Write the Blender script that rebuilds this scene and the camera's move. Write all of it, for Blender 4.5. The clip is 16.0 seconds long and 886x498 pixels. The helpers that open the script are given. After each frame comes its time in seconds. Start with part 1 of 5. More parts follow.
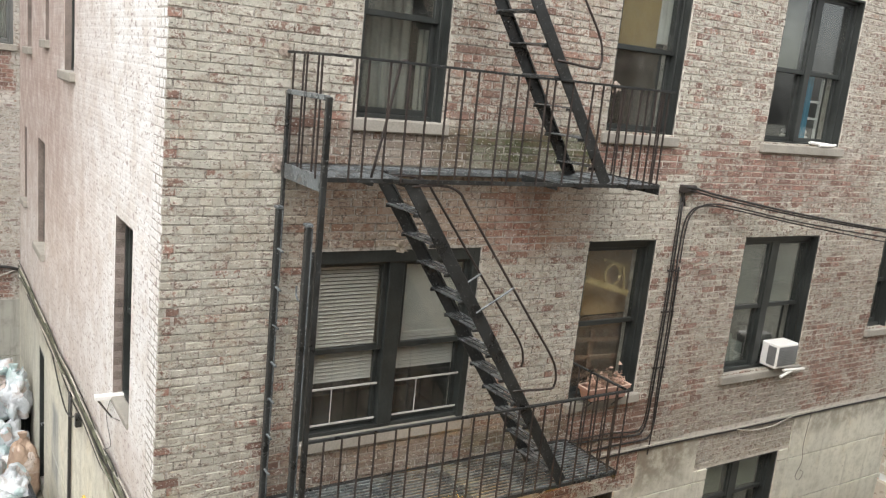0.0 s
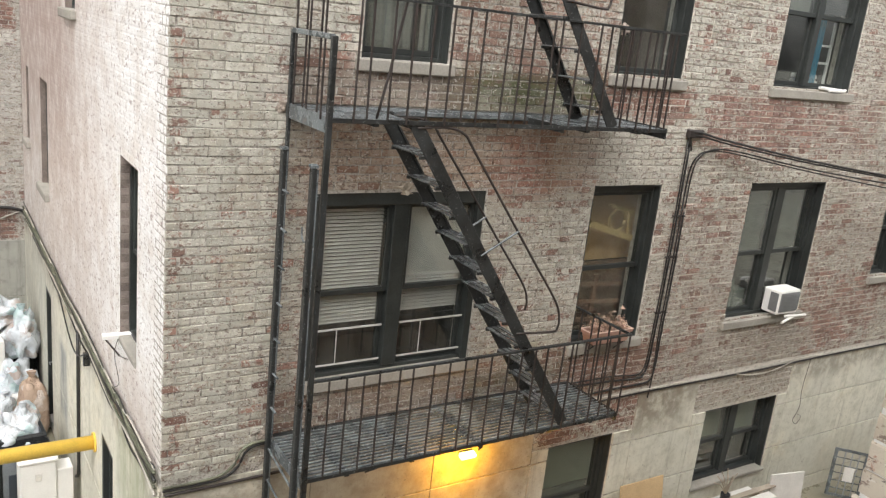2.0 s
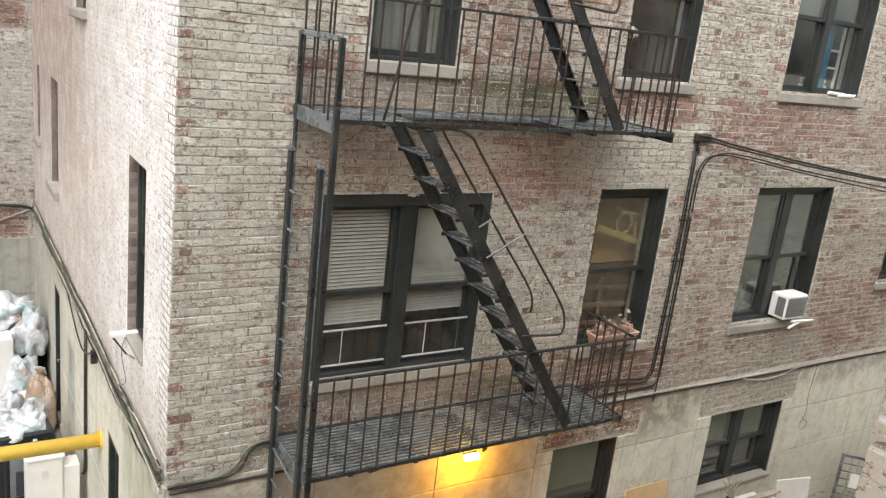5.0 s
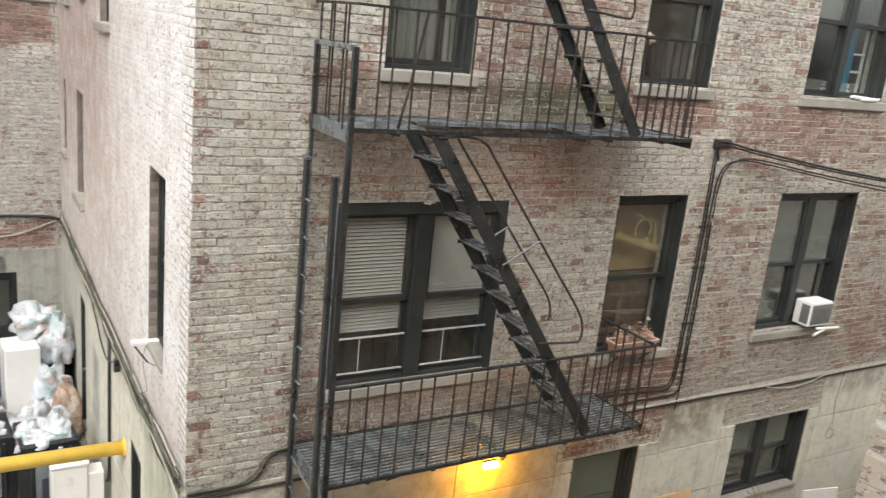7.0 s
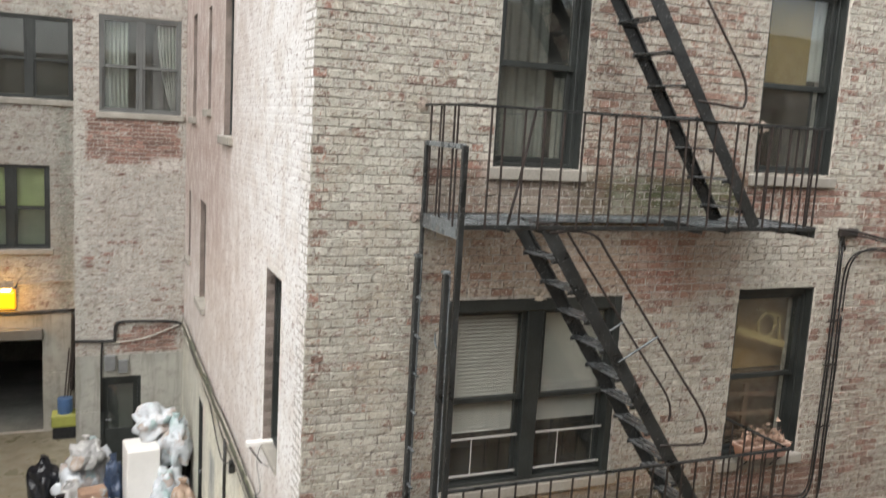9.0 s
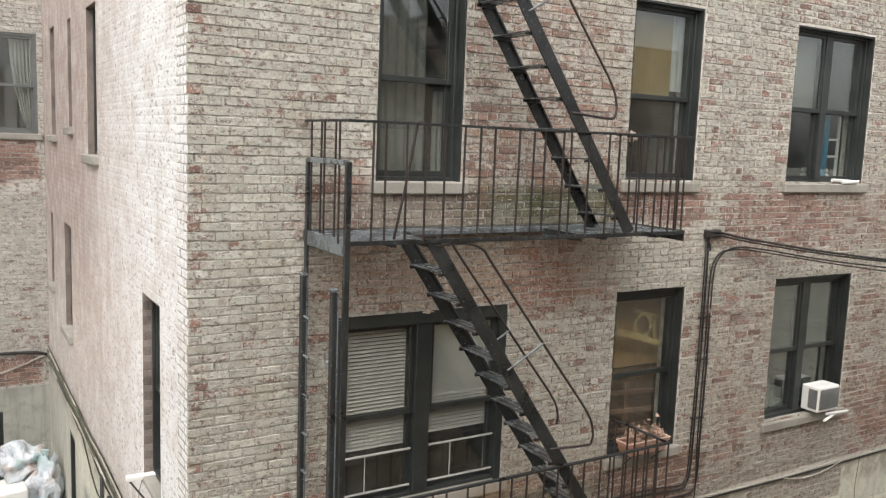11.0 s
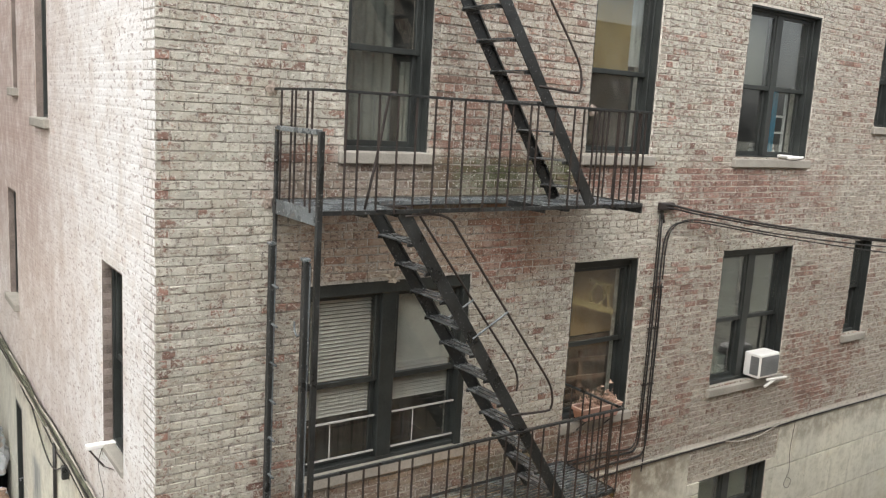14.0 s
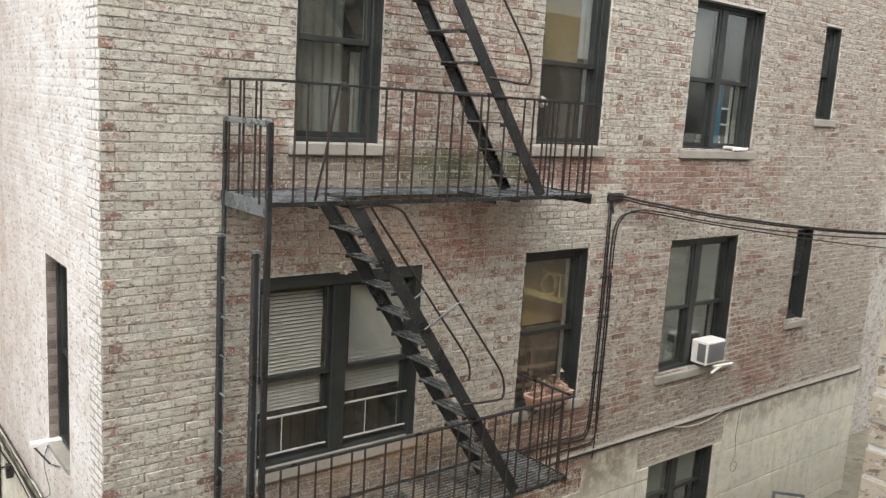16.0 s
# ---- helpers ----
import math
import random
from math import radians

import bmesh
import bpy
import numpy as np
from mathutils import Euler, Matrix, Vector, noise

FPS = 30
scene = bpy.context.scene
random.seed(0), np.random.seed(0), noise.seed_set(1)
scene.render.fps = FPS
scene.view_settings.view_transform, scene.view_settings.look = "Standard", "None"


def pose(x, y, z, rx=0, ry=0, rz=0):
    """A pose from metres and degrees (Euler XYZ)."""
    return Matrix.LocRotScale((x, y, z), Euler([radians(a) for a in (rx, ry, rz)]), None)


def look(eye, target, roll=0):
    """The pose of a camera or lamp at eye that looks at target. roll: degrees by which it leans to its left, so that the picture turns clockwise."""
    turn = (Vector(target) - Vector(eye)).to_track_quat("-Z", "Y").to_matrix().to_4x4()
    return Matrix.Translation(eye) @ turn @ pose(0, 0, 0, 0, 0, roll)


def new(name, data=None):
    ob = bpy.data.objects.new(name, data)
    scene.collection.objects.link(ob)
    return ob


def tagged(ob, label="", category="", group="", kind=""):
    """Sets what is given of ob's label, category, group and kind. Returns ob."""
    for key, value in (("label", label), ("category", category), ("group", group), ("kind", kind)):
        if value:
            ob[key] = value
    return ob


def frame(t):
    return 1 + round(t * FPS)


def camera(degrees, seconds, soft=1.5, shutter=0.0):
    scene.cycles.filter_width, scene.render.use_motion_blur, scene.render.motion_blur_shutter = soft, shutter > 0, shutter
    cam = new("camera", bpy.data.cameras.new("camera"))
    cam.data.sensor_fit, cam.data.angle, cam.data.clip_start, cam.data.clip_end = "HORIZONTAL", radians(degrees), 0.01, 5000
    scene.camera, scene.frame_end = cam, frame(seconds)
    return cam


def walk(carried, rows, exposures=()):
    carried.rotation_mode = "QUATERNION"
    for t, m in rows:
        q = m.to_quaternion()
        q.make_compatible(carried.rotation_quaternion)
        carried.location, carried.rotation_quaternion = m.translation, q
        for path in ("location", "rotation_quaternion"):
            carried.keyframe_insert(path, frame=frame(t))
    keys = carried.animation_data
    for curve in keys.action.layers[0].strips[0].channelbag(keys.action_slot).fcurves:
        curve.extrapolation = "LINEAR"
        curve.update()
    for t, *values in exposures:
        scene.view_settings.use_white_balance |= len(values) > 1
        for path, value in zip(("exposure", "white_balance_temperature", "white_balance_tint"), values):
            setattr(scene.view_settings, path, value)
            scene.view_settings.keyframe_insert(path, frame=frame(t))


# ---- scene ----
cam = camera(56.3, 16.0, soft=1.25, shutter=0.4)
PATH = [
    (0, (-1.624, -6.476, 7.03), (-0.549, -4.838, 6.629), 5.8),
    (0.5, (-1.629, -6.492, 7.02), (-0.556, -4.854, 6.611), 6.0),
    (1, (-1.627, -6.48, 7.026), (-0.559, -4.855, 6.558), 6.3),
    (1.5, (-1.626, -6.486, 7.021), (-0.565, -4.872, 6.499), 6.4),
    (2, (-1.643, -6.476, 7.002), (-0.579, -4.867, 6.474), 6.3),
    (2.5, (-1.642, -6.489, 6.989), (-0.579, -4.88, 6.458), 6.3),
    (3, (-1.632, -6.508, 7.009), (-0.575, -4.895, 6.478), 6.5),
    (3.5, (-1.637, -6.496, 7.01), (-0.581, -4.883, 6.478), 6.6),
    (4, (-1.637, -6.495, 7.013), (-0.583, -4.881, 6.481), 6.7),
    (6.5, (-1.61, -6.53, 7.006), (-0.573, -4.898, 6.496), 6.3),
    (7, (-1.565, -6.55, 7.008), (-0.57, -4.893, 6.496), 5.9),
    (7.5, (-1.489, -6.575, 7.033), (-0.671, -4.828, 6.504), 4.6),
    (8, (-1.465, -6.58, 7.02), (-0.718, -4.788, 6.541), 3.9),
    (8.5, (-1.49, -6.569, 7.01), (-0.746, -4.768, 6.557), 3.6),
    (9, (-1.574, -6.492, 6.945), (-0.802, -4.67, 6.654), 3.3),
    (9.5, (-1.583, -6.419, 6.92), (-0.682, -4.641, 6.758), 3.5),
    (12, (-1.746, -6.443, 7.015), (-0.695, -4.771, 6.7), 2.7),
    (12.5, (-1.842, -6.387, 7.012), (-0.784, -4.721, 6.69), 3.1),
    (13, (-1.846, -6.397, 7.012), (-0.758, -4.751, 6.682), 3.2),
    (13.5, (-1.838, -6.405, 7.001), (-0.692, -4.799, 6.673), 3.7),
    (14, (-1.858, -6.376, 7.004), (-0.708, -4.773, 6.68), 3.3),
    (14.5, (-1.849, -6.389, 7.011), (-0.69, -4.791, 6.688), 2.9),
    (15, (-1.858, -6.375, 6.995), (-0.672, -4.798, 6.668), 2.9),
    (15.5, (-1.857, -6.385, 6.984), (-0.647, -4.828, 6.652), 3.4),
    (16, (-1.846, -6.407, 7.004), (-0.609, -4.872, 6.666), 3.5),
]
walk(cam, [(t, look(eye, target, roll)) for t, eye, target, roll in PATH], exposures=[(0.0, 0.82), (4.0, 0.85), (7.0, 0.80), (7.5, 0.68), (8.0, 0.66), (8.6, 0.65), (9.5, 0.69), (16.0, 0.71)])

# ---- world, sun, exposure ----
world = bpy.data.worlds.new("overcast")
world.use_nodes = True
scene.world = world
wn = world.node_tree.nodes
sky = wn.new("ShaderNodeTexSky")
sky.sky_type, sky.sun_disc = "NISHITA", False
SUN_ELEV, SUN_AZ = 52.0, 223.0          # degrees above the horizon, and clockwise from +y
sky.sun_elevation, sky.sun_rotation = radians(SUN_ELEV), radians(SUN_AZ)
sky.air_density, sky.dust_density, sky.ozone_density = 1.0, 4.0, 1.0
grey = wn.new("ShaderNodeHueSaturation")
grey.inputs["Saturation"].default_value = 0.22
world.node_tree.links.new(sky.outputs[0], grey.inputs["Color"])
world.node_tree.links.new(grey.outputs[0], wn["Background"].inputs["Color"])
wn["Background"].inputs["Strength"].default_value = 0.15

sun_data = bpy.data.lights.new("sun", "SUN")
sun_data.energy, sun_data.angle, sun_data.color = 1.5, radians(80), (1.0, 0.975, 0.935)
sun = new("sun", sun_data)
sd = Vector((math.sin(radians(SUN_AZ)) * math.cos(radians(SUN_ELEV)), math.cos(radians(SUN_AZ)) * math.cos(radians(SUN_ELEV)), math.sin(radians(SUN_ELEV))))
sun.matrix_world = look(sd * 30, (0, 0, 0))


# ---- materials ----
class Nodes:
    """A short way to write node trees."""

    def __init__(self, name):
        self.m = bpy.data.materials.new(name)
        self.m.use_nodes = True
        self.t = self.m.node_tree
        self.b = self.t.nodes["Principled BSDF"]
        self.geo = self.t.nodes.new("ShaderNodeNewGeometry")
        self.pos = self.geo.outputs["Position"]

    def put(self, socket, v):
        if isinstance(v, bpy.types.NodeSocket):
            self.t.links.new(v, socket)
        elif isinstance(v, (tuple, list)) and len(v) == 3 and socket.type == "RGBA":
            socket.default_value = (*v, 1)
        else:
            socket.default_value = v

    def math(self, op, a, b=0.5, clamp=False):
        n = self.t.nodes.new("ShaderNodeMath")
        n.operation, n.use_clamp = op, clamp
        self.put(n.inputs[0], a), self.put(n.inputs[1], b)
        return n.outputs[0]

    def noise(self, scale, detail=4.0, rough=0.6, stretch=None, vec=None, dist=0.0):
        v = vec or self.pos
        if stretch:
            mp = self.t.nodes.new("ShaderNodeMapping")
            mp.inputs["Scale"].default_value = stretch
            self.t.links.new(v, mp.inputs["Vector"])
            v = mp.outputs[0]
        n = self.t.nodes.new("ShaderNodeTexNoise")
        self.t.links.new(v, n.inputs["Vector"])
        n.inputs["Scale"].default_value, n.inputs["Detail"].default_value, n.inputs["Roughness"].default_value = scale, detail, rough
        n.inputs["Distortion"].default_value = dist
        return n.outputs["Fac"]

    def span(self, v, a, b, lo=0.0, hi=1.0):
        n = self.t.nodes.new("ShaderNodeMapRange")
        n.interpolation_type = "SMOOTHSTEP"
        self.put(n.inputs["Value"], v)
        for key, val in (("From Min", a), ("From Max", b), ("To Min", lo), ("To Max", hi)):
            n.inputs[key].default_value = val
        return n.outputs["Result"]

    def mix(self, fac, a, b, kind="MIX"):
        n = self.t.nodes.new("ShaderNodeMix")
        n.data_type, n.blend_type = "RGBA", kind
        self.put(n.inputs["Factor"], fac), self.put(n.inputs["A"], a), self.put(n.inputs["B"], b)
        return n.outputs["Result"]

    def axes(self):
        n = self.t.nodes.new("ShaderNodeSeparateXYZ")
        self.t.links.new(self.pos, n.inputs[0])
        return n.outputs

    def patch(self, a, a0, a1, z, z0, z1, soft):
        """A soft-edged patch on a wall, with an uneven outline."""
        w = self.math("MULTIPLY", self.math("SUBTRACT", self.noise(2.2, 4), 0.5), 1.6 * soft)
        a, z = self.math("ADD", a, w), self.math("ADD", z, w)
        p = self.math("MULTIPLY", self.span(a, a0 - soft, a0 + soft), self.span(a, a1 + soft, a1 - soft))
        return self.math("MULTIPLY", p, self.math("MULTIPLY", self.span(z, z0 - soft, z0 + soft), self.span(z, z1 + soft, z1 - soft)))

    def bump(self, h, strength, distance=0.01):
        n = self.t.nodes.new("ShaderNodeBump")
        n.inputs["Strength"].default_value, n.inputs["Distance"].default_value = strength, distance
        self.t.links.new(h, n.inputs["Height"])
        self.t.links.new(n.outputs[0], self.b.inputs["Normal"])

    def done(self, color=None, rough=None, metal=None):
        for key, v in (("Base Color", color), ("Roughness", rough), ("Metallic", metal)):
            if v is not None:
                self.put(self.b.inputs[key], v)
        return self.m


def simple(name, color, rough=0.6, metal=0.0, vary=0.25, scale=9.0, bump=0.15, spec=None):
    n = Nodes(name)
    big, fine = n.noise(scale * 0.25, 3), n.noise(scale * 6, 5)
    dark = tuple(c * (1 - vary) for c in color)
    light = tuple(min(1, c * (1 + vary)) for c in color)
    c = n.mix(n.span(n.math("ADD", n.math("MULTIPLY", big, 0.6), n.math("MULTIPLY", fine, 0.4)), 0.3, 0.7), dark, light)
    if bump:
        n.bump(fine, bump, 0.004)
    if spec is not None:
        n.b.inputs["Specular IOR Level"].default_value = spec
    return n.done(c, n.span(fine, 0.2, 0.8, max(0.02, rough - 0.08), min(1, rough + 0.12)), metal)


def brick_material(name, paint, bare, coverage, patches=(), axis=0, single=False, grime=0.35, stains=(), mottle=0.95, relief=1.0, spread=(0.78, 1.08), pitted=0.56, pit=(0.16, 0.10, 0.082), pit_scale=15.0, crisp=0.25, pocked=()):
    """Old painted brick: the paint is worn off brick by brick and in larger patches. patches: (a0, a1, z0, z1, soft, paint lost)."""
    n = Nodes(name)
    if single:
        rnd = n.t.nodes.new("ShaderNodeObjectInfo").outputs["Random"]
    else:
        rnd = n.geo.outputs["Random Per Island"]
    xyz = n.axes()
    big, mid, chip = n.noise(0.75, 4), n.noise(5.0, 4), n.noise(38.0, 5, 0.7)
    flake = n.noise(17.0, 5, 0.7, dist=0.6)
    lost = n.math("MULTIPLY", n.math("POWER", rnd, 4.0), 0.52)
    lost = n.math("ADD", lost, n.math("MULTIPLY", n.math("SUBTRACT", big, 0.5), 1.2))
    lost = n.math("ADD", lost, n.math("MULTIPLY", n.math("SUBTRACT", mid, 0.5), 1.0))
    lost = n.math("ADD", lost, n.math("MULTIPLY", n.math("SUBTRACT", flake, 0.5), 1.7))
    lost = n.math("ADD", lost, n.math("MULTIPLY", n.math("SUBTRACT", chip, 0.5), 1.2))
    for a0, a1, z0, z1, soft, amount in patches:
        lost = n.math("ADD", lost, n.math("MULTIPLY", n.patch(xyz[axis], a0, a1, xyz[2], z0, z1, soft), amount))
    worn = n.span(lost, coverage + 0.04, coverage + crisp)
    tone = n.math("FRACT", n.math("MULTIPLY", rnd, 17.3))
    red = n.mix(tone, tuple(c * 0.6 for c in bare), tuple(min(1, c * 1.35) for c in bare))
    red = n.mix(n.span(chip, 0.55, 0.75), red, (0.34, 0.27, 0.22))
    coat = n.mix(n.math("FRACT", n.math("MULTIPLY", rnd, 7.7)), tuple(c * spread[0] for c in paint), tuple(min(0.9, c * spread[1]) for c in paint))
    coat = n.mix(n.span(n.noise(2.6, 5), 0.42, 0.72), coat, (paint[0] * 0.82, paint[1] * 0.775, paint[2] * 0.73))
    coat = n.mix(n.math("MULTIPLY", n.span(n.noise(9.0, 6, 0.7, dist=0.8), 0.50, 0.66), mottle), coat, (paint[0] * 0.63, paint[1] * 0.56, paint[2] * 0.51))
    coat = n.mix(n.math("MULTIPLY", n.span(n.noise(13.0, 6, 0.7, dist=0.5), 0.52, 0.68), mottle), coat, (paint[0] * 0.70, paint[1] * 0.71, paint[2] * 0.68))
    coat = n.mix(n.math("MULTIPLY", n.span(n.noise(21.0, 5, 0.7), 0.56, 0.70), mottle * 0.8), coat, tuple(min(0.9, q * 1.35) for q in paint))
    c = n.mix(worn, coat, red)
    streak = n.noise(1.0, 5, 0.65, (5, 5, 0.5))
    c = n.mix(n.math("MULTIPLY", n.span(streak, 0.48, 0.78), grime), c, (0.15, 0.12, 0.095))
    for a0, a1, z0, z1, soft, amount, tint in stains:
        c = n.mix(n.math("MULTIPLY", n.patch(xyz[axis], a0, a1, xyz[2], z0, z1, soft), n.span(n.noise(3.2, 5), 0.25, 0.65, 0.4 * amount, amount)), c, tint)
    pock = n.noise(pit_scale, 5, 0.68, (1, 1, 2.0), dist=0.5)
    for a0, a1, z0, z1, soft, amount in pocked:
        pock = n.math("ADD", pock, n.math("MULTIPLY", n.patch(xyz[axis], a0, a1, xyz[2], z0, z1, soft), amount))
    pits = n.span(pock, pitted, pitted + 0.05)
    c = n.mix(n.math("MULTIPLY", pits, 0.8), c, pit)
    holes = n.span(n.noise(31, 4, 0.6, (1, 1, 1.6)), 0.61, 0.67)
    c = n.mix(n.math("MULTIPLY", holes, 0.8), c, (0.08, 0.065, 0.058))
    fleck = n.span(n.noise(40, 3, 0.6, (1, 1, 1.5)), 0.605, 0.66)
    c = n.mix(n.math("MULTIPLY", fleck, 0.75), c, (0.68, 0.65, 0.60))
    n.bump(n.math("ADD", n.math("ADD", n.math("MULTIPLY", chip, 0.8), n.math("MULTIPLY", flake, 1.4)), n.math("MULTIPLY", n.noise(120, 3), 0.4)), relief, 0.012)
    return n.done(c, n.span(worn, 0, 1, 0.55, 0.85))


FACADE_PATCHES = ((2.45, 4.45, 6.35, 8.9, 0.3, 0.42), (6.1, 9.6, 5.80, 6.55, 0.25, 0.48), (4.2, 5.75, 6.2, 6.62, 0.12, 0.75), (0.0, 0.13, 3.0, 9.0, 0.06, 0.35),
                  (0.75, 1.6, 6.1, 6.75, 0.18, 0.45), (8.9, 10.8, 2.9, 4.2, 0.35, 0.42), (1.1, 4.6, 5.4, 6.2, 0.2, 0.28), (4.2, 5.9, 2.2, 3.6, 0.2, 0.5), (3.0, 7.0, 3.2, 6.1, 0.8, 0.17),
                  (5.8, 13.0, 6.4, 10.0, 0.7, 0.20), (6.0, 13.0, 2.9, 5.7, 0.6, 0.16), (0.9, 1.6, 3.0, 5.6, 0.25, 0.25))
DAMP, MOSS, SOOT = (0.17, 0.115, 0.085), (0.085, 0.095, 0.04), (0.20, 0.165, 0.14)
LIME = (0.60, 0.565, 0.50)
BROWN, REDDISH = (0.25, 0.18, 0.14), (0.315, 0.20, 0.135)
# below the upper balcony: a redder brown band, paler at its right end
FACADE_STAINS = ((5.7, 14.0, 2.0, 5.2, 0.7, 0.30, BROWN), (8.8, 14.0, 5.0, 9.5, 0.9, 0.32, BROWN), (6.1, 9.4, 5.85, 6.6, 0.3, 0.32, (0.27, 0.155, 0.125)), (1.05, 4.4, 5.4, 6.20, 0.25, 0.66, REDDISH), (2.45, 4.5, 6.6, 9.6, 0.4, 0.34, (0.30, 0.22, 0.165)), (1.48, 1.64, 6.46, 6.80, 0.05, 0.8, LIME), (2.44, 2.64, 6.46, 6.70, 0.05, 0.7, LIME), (0.72, 0.98, 6.16, 6.50, 0.07, 0.45, LIME), (8.5, 9.0, 6.35, 6.9, 0.12, 0.4, LIME), (3.15, 3.75, 5.4, 5.95, 0.14, 0.55, (0.27, 0.10, 0.075)), (0.9, 4.5, 2.8, 3.62, 0.15, 0.8, DAMP), (2.4, 4.4, 6.22, 6.60, 0.10, 1.0, MOSS), (1.0, 2.8, 6.22, 6.56, 0.08, 0.8, DAMP), (4.1, 5.75, 5.52, 6.15, 0.2, 0.5, (0.55, 0.52, 0.455)),
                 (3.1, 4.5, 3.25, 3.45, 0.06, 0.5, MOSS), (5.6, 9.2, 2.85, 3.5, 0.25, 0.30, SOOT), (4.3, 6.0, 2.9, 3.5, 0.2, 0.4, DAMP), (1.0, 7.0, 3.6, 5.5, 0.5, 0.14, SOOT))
POCKED = ((5.7, 13.0, 2.8, 10.0, 0.6, 0.035), (0.9, 1.7, 2.9, 6.0, 0.3, 0.025), (-0.5, 13.0, 7.0, 10.0, 0.8, 0.015))
PAINT, BARE = (0.518, 0.503, 0.436), (0.26, 0.152, 0.118)
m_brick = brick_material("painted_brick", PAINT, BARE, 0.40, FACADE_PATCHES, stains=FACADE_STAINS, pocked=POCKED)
m_brick_one = brick_material("painted_brick_single", PAINT, BARE, 0.40, FACADE_PATCHES, single=True, stains=FACADE_STAINS, pocked=POCKED)
# browner and darker away from the corner, and in bands near the base
WHITE_TINTS = ((2.7, 14.0, -1.0, 14.0, 1.7, 0.62, (0.40, 0.315, 0.265)), (4.6, 14.0, 4.7, 14.0, 1.1, 0.70, (0.29, 0.195, 0.16)), (-1.0, 3.5, 2.6, 3.3, 0.25, 0.45, (0.42, 0.36, 0.30)), (0.2, 1.5, 2.8, 3.55, 0.15, 0.5, (0.46, 0.38, 0.33)))
m_brick_white = brick_material("white_painted_brick", (0.84, 0.832, 0.82), (0.52, 0.40, 0.35), 0.66, axis=1, grime=0.08, mottle=0.22, relief=0.16, spread=(0.96, 1.03), pitted=0.56, pit=(0.30, 0.225, 0.20), pit_scale=12.0, stains=WHITE_TINTS)
m_brick_white_one = brick_material("white_painted_brick_single", (0.84, 0.832, 0.82), (0.52, 0.40, 0.35), 0.66, axis=1, grime=0.08, mottle=0.22, relief=0.16, spread=(0.96, 1.03), pitted=0.56, pit=(0.30, 0.225, 0.20), pit_scale=12.0, stains=WHITE_TINTS, single=True)
BACK_PATCHES = ((-1.75, -0.1, 5.95, 6.85, 0.12, 0.75), (-1.2, -0.15, 2.3, 2.85, 0.12, 0.7))
# set-back wall darker, greener at its corner; pale strips and spots on the yard wall
BACK_TINTS = ((-9.0, -2.05, 2.4, 12.0, 0.25, 0.36, (0.17, 0.17, 0.145)), (-2.3, -2.0, 2.6, 9.0, 0.12, 0.55, (0.20, 0.23, 0.19)), (-0.62, -0.12, 5.80, 6.08, 0.06, 0.9, (0.60, 0.58, 0.54)), (-1.98, -1.78, 2.6, 7.4, 0.05, 0.6, (0.50, 0.51, 0.46)), (-1.05, -0.98, 3.2, 5.2, 0.03, 0.5, (0.52, 0.51, 0.47)))
m_brick_back = brick_material("grey_painted_brick", (0.50, 0.485, 0.445), (0.25, 0.15, 0.12), 0.36, BACK_PATCHES, stains=BACK_TINTS, pitted=0.555, pit_scale=8.0)
m_brick_back_one = brick_material("grey_painted_brick_single", (0.50, 0.485, 0.445), (0.25, 0.15, 0.12), 0.36, BACK_PATCHES, stains=BACK_TINTS, pitted=0.555, pit_scale=8.0, single=True)
m_brick_home = brick_material("beige_painted_brick", (0.62, 0.55, 0.45), (0.38, 0.17, 0.12), 0.34, mottle=0.25, relief=0.3, grime=0.1)


def mortar_material():
    n = Nodes("old_mortar")
    a, b = n.noise(11, 6, 0.75), n.noise(55, 4)
    c = n.mix(n.span(n.math("ADD", n.math("MULTIPLY", a, 0.7), n.math("MULTIPLY", b, 0.3)), 0.38, 0.54), (0.14, 0.122, 0.105), (0.46, 0.43, 0.385))
    xyz = n.axes()
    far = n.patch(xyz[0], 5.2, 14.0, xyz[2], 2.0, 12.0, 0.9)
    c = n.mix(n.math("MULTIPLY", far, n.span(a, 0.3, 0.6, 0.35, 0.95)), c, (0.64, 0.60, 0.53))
    n.bump(b, 0.5, 0.006)
    return n.done(c, 0.9)


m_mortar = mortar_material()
m_mortar_white = simple("painted_mortar", (0.77, 0.758, 0.74), 0.7, vary=0.12, bump=0.3)
m_glass_frame = simple("dark_window_paint", (0.029, 0.033, 0.031), 0.42, vary=0.45)
m_frame_grey = simple("grey_window_metal", (0.12, 0.125, 0.12), 0.4, vary=0.2)
m_sill = simple("weathered_stone", (0.29, 0.272, 0.238), 0.8, vary=0.25, bump=0.4)
# side window reveals, browner and darker than the white wall
m_reveal = simple("brown_brick_reveal", (0.19, 0.155, 0.135), 0.9, vary=0.45, bump=0.6)
m_reveal_pale = simple("pale_brick_reveal", (0.255, 0.215, 0.19), 0.9, vary=0.3, bump=0.5)
# dark wall colour stands in for the lack of light indoors
m_room = simple("unlit_room", (0.10, 0.105, 0.095), 0.9)
# the passage's shade is put into this dark wall and floor colour
m_passage = simple("shaded_passage", (0.16, 0.165, 0.15), 0.9, vary=0.4, scale=4)


